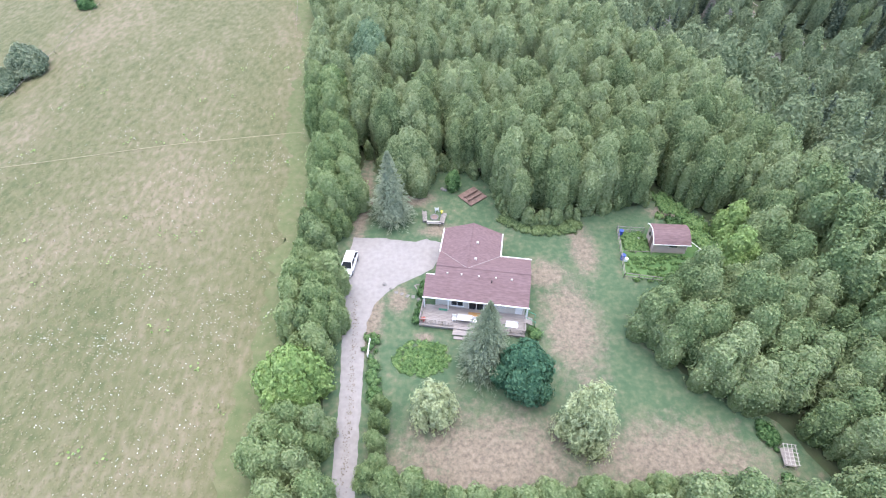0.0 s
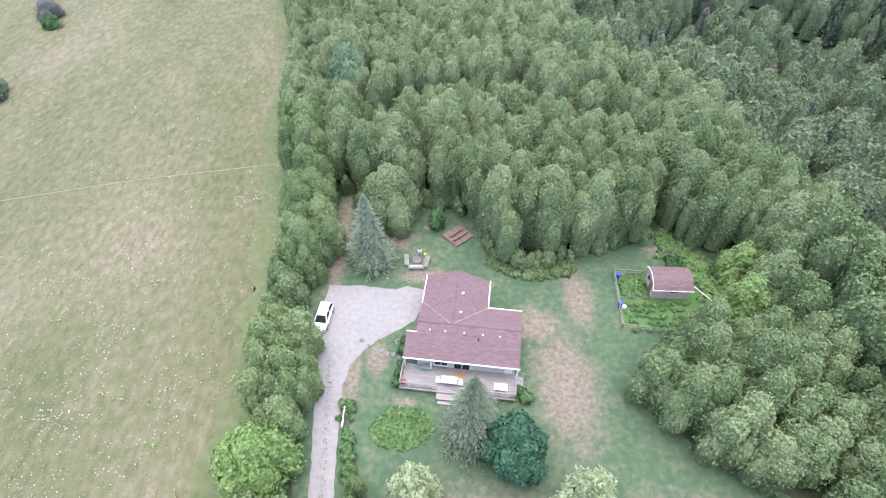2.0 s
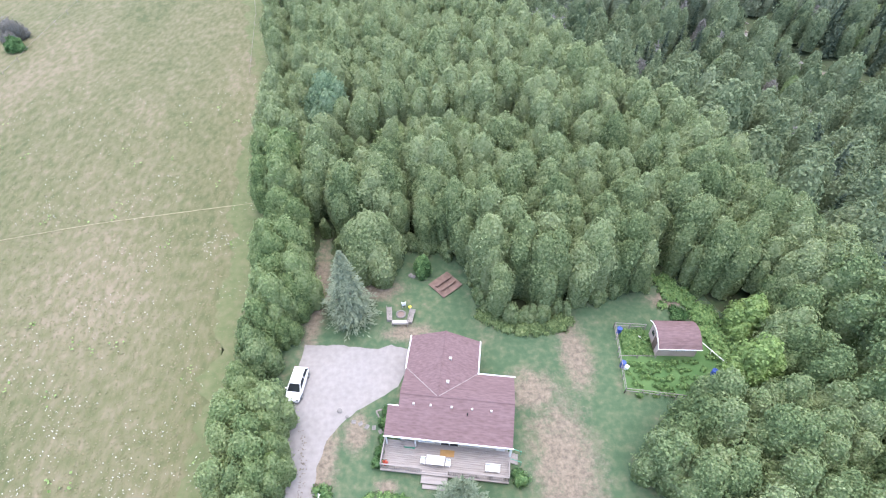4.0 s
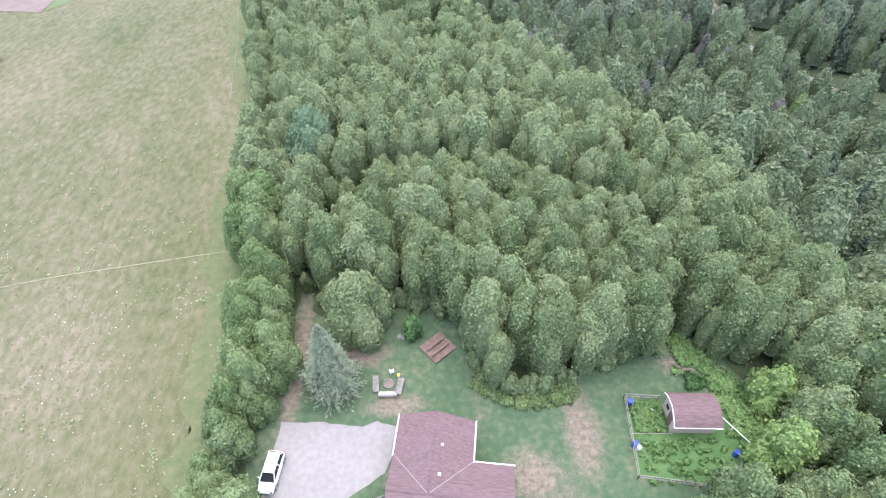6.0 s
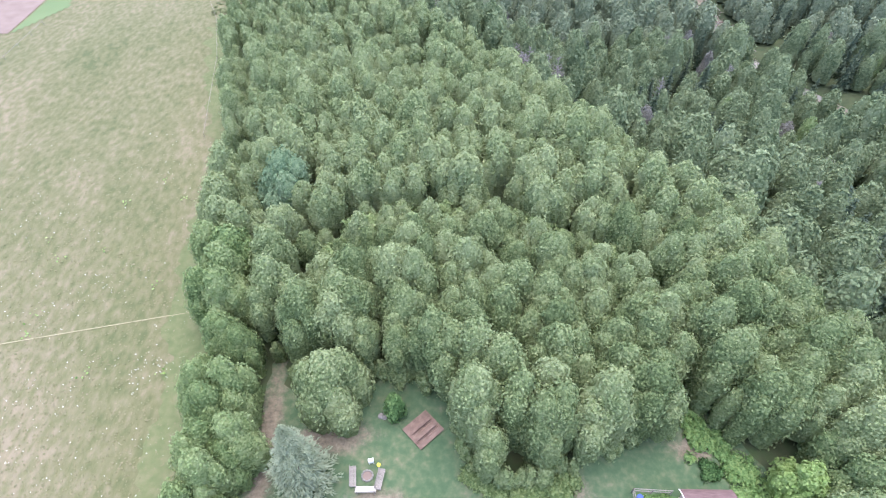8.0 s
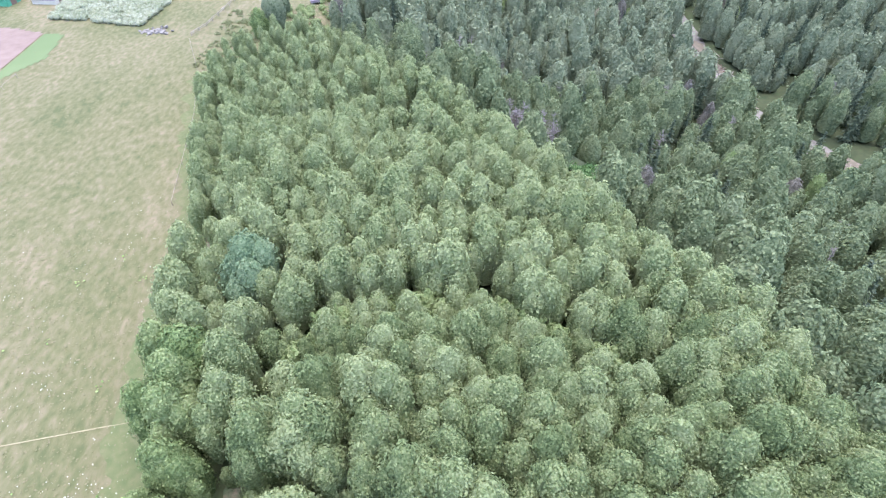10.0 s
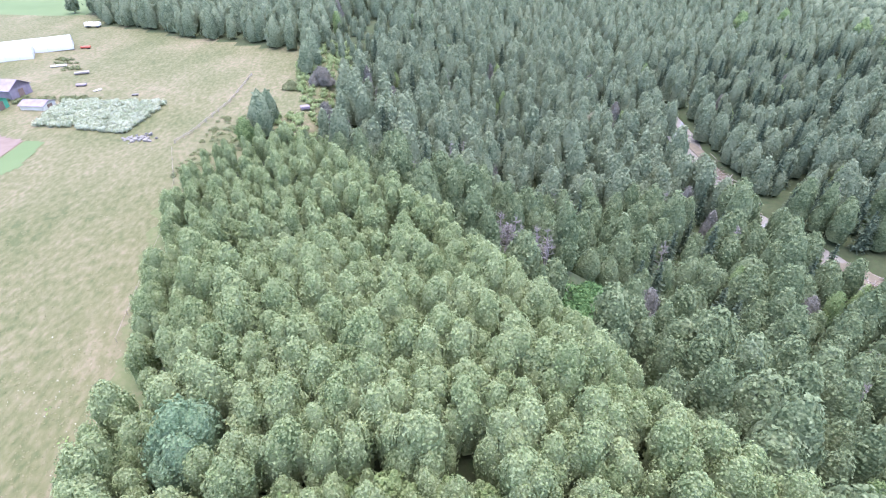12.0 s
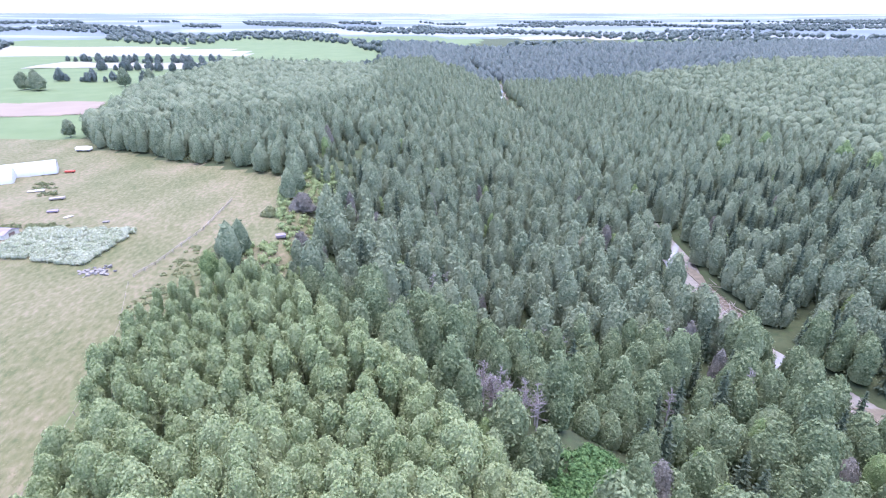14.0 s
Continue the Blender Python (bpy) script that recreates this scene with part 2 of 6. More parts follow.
SHEDSIDING = surface("pink_beige_siding", [(0.3, (0.45, 0.35, 0.31)), (0.7, (0.55, 0.44, 0.4))], 1.0, 0.75, 0.15)
PLASTIC = surface("white_greenhouse_film", [(0.3, (0.46, 0.47, 0.48)), (0.7, (0.54, 0.55, 0.56))], 0.4, 0.4, 0.1)
STONE = surface("grey_fieldstone", [(0.3, (0.13, 0.12, 0.115)), (0.7, (0.25, 0.235, 0.225))], 2, 0.9, 0.4)
BROWNWOOD = surface("brown_stained_wood", [(0.3, (0.12, 0.08, 0.066)), (0.7, (0.22, 0.15, 0.128))], 2.0, 0.85, 0.4)


# ---- mesh helpers ----
def link_mesh(name, me, mats, parent=None, label=""):
    for m in mats:
        me.materials.append(m)
    ob = new(name, me)
    if parent is not None:
        ob.parent = parent
    if label:
        ob["label"] = label
    return ob


def part(name, bm, material, parent, label=""):
    me = bpy.data.meshes.new(name)
    bm.to_mesh(me)
    bm.free()
    return link_mesh(name, me, [material], parent, label)


def quad_mesh(name, V, F, mat_index=None, smooth=False):
    """A mesh from an array of corners and an array of four-sided faces."""
    me = bpy.data.meshes.new(name)
    V, F = np.asarray(V, np.float32), np.asarray(F, np.int32)
    me.vertices.add(len(V))
    me.vertices.foreach_set("co", V.ravel())
    me.loops.add(F.size)
    me.loops.foreach_set("vertex_index", F.ravel())
    me.polygons.add(len(F))
    me.polygons.foreach_set("loop_start", np.arange(len(F), dtype=np.int32) * 4)
    me.polygons.foreach_set("loop_total", np.full(len(F), 4, np.int32))
    if mat_index is not None:
        me.polygons.foreach_set("material_index", np.asarray(mat_index, np.int32))
    if smooth:
        me.polygons.foreach_set("use_smooth", np.ones(len(F), bool))
    me.update(calc_edges=True)
    return me


def box(bm, x0, x1, y0, y1, z0, z1, m=None, bevel=0.0):
    geo = bmesh.ops.create_cube(bm, size=1.0)
    vs = geo["verts"]
    for v in vs:
        v.co = Vector(((x0 + x1) / 2 + v.co.x * (x1 - x0), (y0 + y1) / 2 + v.co.y * (y1 - y0), (z0 + z1) / 2 + v.co.z * (z1 - z0)))
    if bevel:
        es = list({e for v in vs for e in v.link_edges})
        r = bmesh.ops.bevel(bm, geom=es, offset=bevel, segments=1, affect='EDGES')
        vs = list(set(vs) | set(r["verts"]))
        vs = [v for v in vs if v.is_valid]
    if m is not None:
        bmesh.ops.transform(bm, matrix=m, verts=vs)
    return bm


def boxed(x0, x1, y0, y1, z0, z1, m=None, bevel=0.0):
    return box(bmesh.new(), x0, x1, y0, y1, z0, z1, m, bevel)


def rod(bm, a, b, r0, r1, sides=8):
    a, b = Vector(a), Vector(b)
    d = b - a
    g = bmesh.ops.create_cone(bm, cap_ends=True, segments=sides, radius1=r0, radius2=r1, depth=d.length)
    q = d.to_track_quat("Z", "Y").to_matrix().to_4x4()
    bmesh.ops.transform(bm, matrix=Matrix.Translation((a + b) / 2) @ q, verts=g["verts"])
    return bm


def slab(bm, pts, thick):
    """A flat or sloping polygon with thickness downward."""
    top = [bm.verts.new(p) for p in pts]
    low = [bm.verts.new((p[0], p[1], p[2] - thick)) for p in pts]
    bm.faces.new(top)
    bm.faces.new(low[::-1])
    for i in range(len(pts)):
        j = (i + 1) % len(pts)
        bm.faces.new((top[j], top[i], low[i], low[j]))
    bmesh.ops.recalc_face_normals(bm, faces=bm.faces)
    return bm


def thing(name, label, category, x=0, y=0, z=0, turn=0, group="", kind=""):
    e = new(name)
    e.matrix_world = pose(x, y, z, 0, 0, turn)
    return tagged(e, label, category, group, kind)


def inside(P, poly):
    P, poly = np.asarray(P, float), np.asarray(poly, float)
    x, y = P[:, 0], P[:, 1]
    r = np.zeros(len(P), bool)
    for (x0, y0), (x1, y1) in zip(poly, np.roll(poly, -1, 0)):
        if y0 != y1:
            r ^= ((y0 > y) != (y1 > y)) & (x < (x1 - x0) * (y - y0) / (y1 - y0) + x0)
    return r


def near_line(P, line):
    """Distance from points to a bent line."""
    P, best = np.asarray(P, float), np.full(len(P), 1e9)
    for a, b in zip(np.array(line[:-1], float), np.array(line[1:], float)):
        t = np.clip(((P - a) @ (b - a)) / ((b - a) @ (b - a)), 0, 1)
        best = np.minimum(best, np.hypot(*(P - a - t[:, None] * (b - a)).T))
    return best


def clear_of(P, poly, r):
    ok = np.ones(len(P), bool)
    for a in np.arange(8) * np.pi / 4:
        ok &= ~inside(P + r * np.array([np.cos(a), np.sin(a)]), poly)
    return ok


# ---- plan: outlines of the open land, the river and the bluff ----
YARD = [(-11.0, 8), (-11.5, 30), (-12.4, 40), (-13.8, 47), (-14.2, 53), (-12.0, 64.7), (-11.9, 77), (-10.9, 77), (-10.2, 68), (-5, 64.5), (-0.4, 67), (1.5, 69), (7.3, 66), (9, 59), (12, 56.3),
        (16.5, 56), (23, 58.5), (31.5, 61), (33.5, 64), (37, 60), (38.5, 54), (38, 49), (33, 44.2), (26, 41), (23, 37.5), (26.5, 33.2), (30, 30),
        (35, 27.3), (37.5, 23), (40, 17.5), (8, 16.5), (-3, 17.5), (-8, 19), (-8.4, 8)]
FIELD = [(-900, -200), (-20, -200), (-20, 30), (-20.2, 49), (-21.4, 59), (-22.4, 70), (-24.3, 79), (-26.3, 92), (-26, 106), (-30, 123), (-32, 130), (-37.5, 149), (-41, 167),
         (-38, 179), (-31, 189), (-33, 209), (-21, 213), (-26, 230), (-30, 246), (-35, 275), (-60, 288), (-89, 303), (-134, 325), (-150, 352), (-900, 352)]
FARM = [(-150, 352), (-195, 500), (-215, 560), (-186, 716), (-29, 650), (-30, 900), (-1500, 900), (-1500, 352)]
RIVER = [(150, 60), (146, 110), (129, 150), (121, 172), (109, 197), (110, 215), (110, 236), (114, 252), (117, 297), (118, 330), (112, 450), (104, 592), (114, 740), (90, 900)]
CORNER = [(-40, 190), (-17, 196), (-13, 225), (-15, 262), (-36, 284), (-60, 284)]
EDGE_Y = [-60, 20, 61, 75, 90, 105, 120, 135, 153, 165, 185, 230, 300, 400, 600, 1000, 6000]
EDGE_X = [78, 62, 52, 46, 43, 36, 27, 16, 7, -4, -18, -22, -10, 20, 30, 40, 40]


def height(x, y):
    x, y = np.asarray(x, float), np.asarray(y, float)
    d = x - np.interp(y, EDGE_Y, EDGE_X)
    drop = np.interp(d, [-3, 0, 12, 35, 55, 90, 400], [0, -0.6, -7, -12.5, -25.5, -27, -27])
    rise = np.interp(d, [150, 220, 380, 700], [0, 5, 24, 30])
    rise = rise * np.interp(y, [0, 120], [0.6, 1])
    fade = np.interp(y, [650, 1100], [1, 0.25])
    bumps = 0.5 * np.sin(x * 0.11 + 1.3) * np.sin(y * 0.083) + 0.6 * np.sin(x * 0.031 + y * 0.027)
    calm = np.clip((np.hypot((x - 10) / 1.5, y - 42) - 40) / 40, 0, 1)
    far = np.interp(np.hypot(x, y), [1200, 4500], [0, 42])
    P = np.stack([x.ravel(), y.ravel()], 1)
    bank = np.interp(near_line(P, RIVER).reshape(x.shape), [4, 7], [-2.2, 0])
    return (drop + rise) * fade + bumps * calm * 0.8 + far + bank


def steps(lo, a, b, hi, fine, grow):
    mid = list(np.arange(a, b + 0.01, fine))
    s, v = fine, b
    while v < hi:
        s *= grow
        v += s
        mid.append(v)
    s, v, low = fine, a, []
    while v > lo:
        s *= grow
        v -= s
        low.append(v)
    return np.array(low[::-1] + mid)


def build_ground():
    gx, gy = steps(-4700, -60, 160, 4700, 1.5, 1.09), steps(-1500, -10, 240, 4900, 1.5, 1.07)
    X, Y = np.meshgrid(gx, gy)
    V = np.stack([X, Y, height(X, Y)], -1).reshape(-1, 3)
    w = len(gx)
    i = (np.arange(len(gy) - 1)[:, None] * w + np.arange(w - 1)[None]).ravel()
    F = np.stack([i, i + 1, i + w + 1, i + w], 1)
    C = V[F].mean(1)[:, :2]
    idx = np.full(len(F), 2)
    wide = ~clear_of(C, FIELD, 2.5)
    idx[wide] = 0
    idx[inside(C, CORNER)] = 0
    idx[inside(C, FARM) | ((C[:, 1] > 660) & (C[:, 0] < 40))] = 3
    big = np.abs(np.sin(C[:, 0] * 0.004 + 2) * np.sin(C[:, 1] * 0.0031)) > 0.42
    idx[(C[:, 1] > 900) & big] = 3
    idx[(C[:, 1] > 900) & (np.sin(C[:, 0] * 0.0023) * np.sin(C[:, 1] * 0.0052) > 0.5)] = 4
    # beyond 1.5 km the ground takes the haze-coloured material
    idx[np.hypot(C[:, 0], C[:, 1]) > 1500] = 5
    me = quad_mesh("ground", V, F, idx, True)
    ob = link_mesh("ground", me, [MEADOW, MEADOW, LITTER, PASTURE, WHEAT, HAZED_LAND])
    tagged(ob, "rolling ground of dry meadow, lawn and forest floor", "ground", kind="structure")


build_ground()


def sheet(name, outline, z, material, label, category, thick=0.05):
    bm = slab(bmesh.new(), [(x, y, z) for x, y in outline], thick)
    ob = part(name, bm, material, None)
    return tagged(ob, label, category, kind="structure")


DRIVE = [(-11.3, -60), (-11.2, 18.2), (-11.8, 29.4), (-12.8, 40.4), (-13.8, 46.5), (-13.4, 51), (-13.0, 54.5), (-9, 54.4), (-6.9, 54.0), (-4, 53.6), (-2.5, 54.1), (0.1, 53.4), (-0.4, 50.5), (-1.5, 48.5),
         (-3.4, 47.0), (-6, 45.6), (-7.6, 44.2), (-9.0, 42.2), (-9.7, 38.7), (-9.5, 34), (-9.3, 29.4), (-8.8, 18.2), (-8.6, -60)]
def ragged(outline, gap, size):
    rim = []
    for (xa, ya), (xb, yb) in zip(outline, outline[1:] + outline[:1]):
        cnt = max(1, int(math.hypot(xb - xa, yb - ya) / gap))
        for q in range(cnt):
            px, py = xa + (xb - xa) * q / cnt, ya + (yb - ya) * q / cnt
            rim.append((px + size * noise.noise(Vector((px, py, 0))), py + size * noise.noise(Vector((px, py, 5)))))
    return rim


sheet("lawn", ragged([(x + 2.2 * (x - 10) / math.hypot(x - 10, y - 42), y + 2.2 * (y - 42) / math.hypot(x - 10, y - 42)) for x, y in YARD], 1.2, 0.6), 0.02, LAWN, "patchy green lawn with scorched brown patches", "lawn", 0.1)
sheet("driveway", ragged(DRIVE, 0.6, 0.22), 0.04, GRAVEL, "pale grey gravel driveway widening to a parking apron", "driveway")


def build_river():
    L = np.array(RIVER, float)
    run = np.concatenate([[0], np.cumsum(np.hypot(*np.diff(L, axis=0).T))])
    at = np.arange(0, run[-1], 2.0)
    soft = np.ones(9) / 9
    L = np.stack([np.convolve(np.pad(np.interp(at, run, L[:, c]), 4, mode="edge"), soft, "valid") for c in (0, 1)], 1)
    n = np.gradient(L, axis=0)
    n = np.stack([-n[:, 1], n[:, 0]], 1) / np.hypot(*n.T)[:, None]
    z = -28.0
    pts = []
    for s in (-1, 1):
        pts.append([(p[0] + s * 5.6 * q[0], p[1] + s * 5.6 * q[1]) for p, q in zip(L, n)])
    V = [(x, y, -28.2 * np.interp(y, [650, 1100], [1, 0.25])) for side in pts for x, y in side]
    k = len(L)
    F = [(i, k + i, k + i + 1, i + 1) for i in range(k - 1)]
    ob = link_mesh("river", quad_mesh("river", V, F), [WATER])
    tagged(ob, "shallow brown river reflecting a white sky", "river", kind="structure")


build_river()


# ---- trees ----
def profile(kind, h):
    """Relative crown radius at relative height h (0 bottom, 1 tip)."""
    h = np.asarray(h, float)
    if kind == "round":
        return np.sqrt(np.clip(1 - (2 * h - 1) ** 2, 0, 1))
    return np.clip(1.0 - h ** 1.9, 0, 1) ** 0.8 * np.clip(0.7 + h * 3, 0, 1)


def crown_arrays(kind, seed, radius, z0, z1, clumps, leaves, size, clump_r, core=(9, 11), lump=0.2):
    """A crown: an inner body, and over it leaf sprays that swell into rounded tufts. Corners and faces."""
    rng = np.random.default_rng(seed)
    rings, sides = core
    tallness = z1 - z0
    wave = rng.uniform(0, 6.28, 4)

    def shape(a, h):
        w = 1 + lump * (0.6 * np.sin(2 * a + wave[0] + 3 * h) + 0.5 * np.sin(3 * a + wave[1] - 5 * h) + 0.4 * np.sin(5 * a + wave[2] + 7 * h))
        r = profile(kind, h) * radius * w
        return np.stack([r * np.cos(a), r * np.sin(a), z0 + tallness * h + 0 * a], -1)

    hs = np.linspace(0.0, 1.0, rings) ** 0.85
    hs[0], hs[-1] = 0.02, 0.9999
    A, H = np.meshgrid(np.arange(sides) / sides * 2 * np.pi, hs)
    i, j = np.arange(rings - 1)[:, None] * sides, np.arange(sides)[None]
    jn = (j + 1) % sides
    core_f = np.stack([i + j, i + jn, i + sides + jn, i + sides + j], -1).reshape(-1, 4)
    hh = np.linspace(0, 1, 240)
    wt = (profile(kind, hh) + 0.12) * (0.5 + hh)
    wt /= wt.sum()
    cum = np.cumsum(wt)

    def outward(a, h):
        e = 0.02
        dr = (profile(kind, np.clip(h + e, 0, 1)) - profile(kind, np.clip(h - e, 0, 1))) * radius / (2 * e * tallness)
        o = np.stack([np.cos(a), np.sin(a), np.clip(-dr, -0.3, 4)], -1)
        return o / np.linalg.norm(o, axis=-1)[..., None]

    hc = np.interp((np.arange(clumps) + 0.5) / clumps, cum, hh)
    ac = np.arange(clumps) * 2.39996 + rng.normal(0, 0.25, clumps)
    C, OC = shape(ac, hc), outward(ac, hc)
    span = 0.75 * math.sqrt(2 * math.pi * radius * 0.7 * tallness / clumps)
    A, H = A.ravel(), H.ravel()
    inner = (H < 0.99)
    A, H = A + rng.normal(0, 1.2 / sides, A.shape), np.where(inner, np.clip(H + rng.normal(0, 0.25 / rings, H.shape), 0, 0.99), H)
    core_v = shape(A, H)
    reach = 1 - (np.linalg.norm(core_v[:, None] - C[None], axis=2).min(1) / span) ** 2
    core_v = core_v + outward(A, H) * ((clump_r * (np.clip(reach, -0.8, 1) - 0.35) + 0.05 * radius * rng.normal(0, 1, len(H))) * inner)[:, None]
    n = clumps * leaves
    h, a = np.interp(rng.random(n), cum, hh), rng.uniform(0, 2 * np.pi, n)
    B, out = shape(a, h), outward(a, h)
    D = np.linalg.norm(B[:, None] - C[None], axis=2)
    near = D.argmin(1)
    swell = 1 - (D[np.arange(n), near] / span) ** 2
    p = B + out * (clump_r * np.clip(swell, -0.6, 1) + 0.3 * size * np.abs(rng.normal(0, 1, n)))[:, None]
    tuft = p - (C[near] - OC[near] * span * 0.5)
    tuft /= np.linalg.norm(tuft, axis=1)[:, None] + 1e-6
    nrm = out * 0.65 + tuft * 0.85 + rng.normal(0, 0.34, (n, 3))
    nrm[:, 2] += 0.05
    nrm /= np.linalg.norm(nrm, axis=1)[:, None]
    ax = out * 0.4 + np.array([0, 0, 0.8]) + rng.normal(0, 0.4, (n, 3))
    ax -= (ax * nrm).sum(1)[:, None] * nrm
    ax /= np.linalg.norm(ax, axis=1)[:, None] + 1e-6
    u = np.cross(nrm, ax)
    sz = (size * rng.uniform(0.65, 1.35, n))[:, None]
    w = 0.32 * sz
    lv = np.stack([p - ax * sz * 0.55, p + u * w, p + ax * sz * 0.6 - nrm * sz * 0.06, p - u * w], 1).reshape(-1, 3)
    lf = np.arange(len(lv)).reshape(-1, 4) + len(core_v)
    return np.concatenate([core_v, lv]), np.concatenate([core_f, lf])


def lobed(seed, radius, z0, z1, lobes, leaves, size, core=(7, 8), girth=0.5, shoulder=0.3, cap=1.5, tuft=0.2, rise=0.7, low=0.8, slim=0.33, deep=0.12, loose=0.35, high=0.6):
    """A crown of several leaders: each an inner body set back inside a coat of small upright leaf sprays."""
    rng = np.random.default_rng(seed)
    k = np.arange(lobes)
    far_out = (1 - girth) * radius * np.sqrt(k / max(1, lobes - 1))
    turn = k * 2.39996 + rng.uniform(-0.35, 0.35, lobes) + rng.uniform(0, 6.28)
    cx, cy = far_out * np.cos(turn), far_out * np.sin(turn)
    lr = radius * (girth if lobes > 1 else 1) * rng.uniform(0.86, 1.14, lobes)
    tall = (z1 - z0) * (1 - shoulder * (far_out / radius / max(0.05, 1 - girth)) ** 2) * np.where(k > 0, rng.uniform(0.88, 1.04, lobes), 1)
    ph = rng.uniform(0, 6.28, 6)

    dome = np.minimum(cap * lr / tall, 0.95)

    def prof(h, w):
        """Relative radius at relative height: a rounded or pointed cap over a nearly upright body."""
        h = np.clip(h, 0, 1)
        up = np.clip((h - 1 + dome[w]) / dome[w], 0, 1)
        return (1 - up ** 1.9) ** 0.62 * np.clip(low + (1 - low) * h / (1.001 - dome[w]), 0, 1)

    def ripple(x, y, z):
        return np.sin(4.6 * x + ph[0] + 1.3 * np.sin(2.1 * y)) * np.sin(4.3 * y + ph[1] + 1.1 * np.sin(1.9 * z)) + 0.8 * np.sin(3.7 * z + ph[2] + 2.0 * np.sin(1.7 * x)) * np.sin(2.6 * (x - y) + ph[3])

    rings, sides = core
    hs = 1 - (1 - np.linspace(0, 1, rings)) ** 1.7
    hs[-1] = 0.9995
    A, H = np.meshgrid(np.arange(sides) / sides * 2 * np.pi, hs)
    A, H = A.ravel(), H.ravel()
    i, j = np.arange(rings - 1)[:, None] * sides, np.arange(sides)[None]
    ring_f = np.stack([i + j, i + (j + 1) % sides, i + sides + (j + 1) % sides, i + sides + j], -1).reshape(-1, 4)
    Vs, Fs = [], []
    for q in range(lobes):
        r = np.maximum(prof(H, q) * lr[q] - deep * (H < 0.99), 0.02) * (1 + 0.09 * rng.normal(0, 1, len(H)))
        Vs.append(np.stack([cx[q] + r * np.cos(A), cy[q] + r * np.sin(A), z0 + (tall[q] - deep) * H], -1))
        Fs.append(ring_f + q * len(H))
    n = int(leaves * (2.2 if lobes > 1 else 1))
    q = rng.choice(lobes, n, p=lr * tall / (lr * tall).sum())
    h, a = rng.random(n) ** high, rng.uniform(0, 2 * np.pi, n)
    slope = np.clip((prof(h - 0.02, q) - prof(np.minimum(h + 0.02, 1), q)) / 0.04 * lr[q] / tall[q], -0.1, 4)
    out = np.stack([np.cos(a), np.sin(a), slope], -1)
    out /= np.linalg.norm(out, axis=1)[:, None]
    p = np.stack([cx[q] + prof(h, q) * lr[q] * np.cos(a), cy[q] + prof(h, q) * lr[q] * np.sin(a), z0 + tall[q] * h], -1)
    free = np.ones(n, bool)
    for w in range(lobes):
        hw = (p[:, 2] - z0) / tall[w]
        free &= (q == w) | (hw > 1) | (np.hypot(p[:, 0] - cx[w], p[:, 1] - cy[w]) > 0.92 * lr[w] * prof(hw, w))
    keep = np.flatnonzero(free)[:leaves]
    p, out = p[keep], out[keep]
    n = len(p)
    p = p + out * (tuft * np.clip(ripple(p[:, 0], p[:, 1], p[:, 2]), -0.7, 1.2) + 0.22 * size * rng.normal(0, 1, n))[:, None]
    ax = out * 0.35 + np.array([0, 0, rise]) + rng.normal(0, 0.42, (n, 3))
    nrm = out + np.array([0, 0, 0.25]) + rng.normal(0, loose, (n, 3))
    nrm /= np.linalg.norm(nrm, axis=1)[:, None] + 1e-6
    ax -= (ax * nrm).sum(1)[:, None] * nrm
    ax /= np.linalg.norm(ax, axis=1)[:, None] + 1e-6
    u = np.cross(nrm, ax)
    sz = (size * rng.uniform(0.65, 1.4, n))[:, None]
    wd = slim * sz * rng.uniform(0.75, 1.25, n)[:, None]
    leaf_v = np.stack([p - ax * sz * 0.45, p + u * wd + ax * sz * 0.08, p + ax * sz * 0.58, p - u * wd + ax * sz * 0.08], 1).reshape(-1, 3)
    base = sum(len(v) for v in Vs)
    return np.concatenate(Vs + [leaf_v]), np.concatenate(Fs + [np.arange(4 * n).reshape(-1, 4) + base])


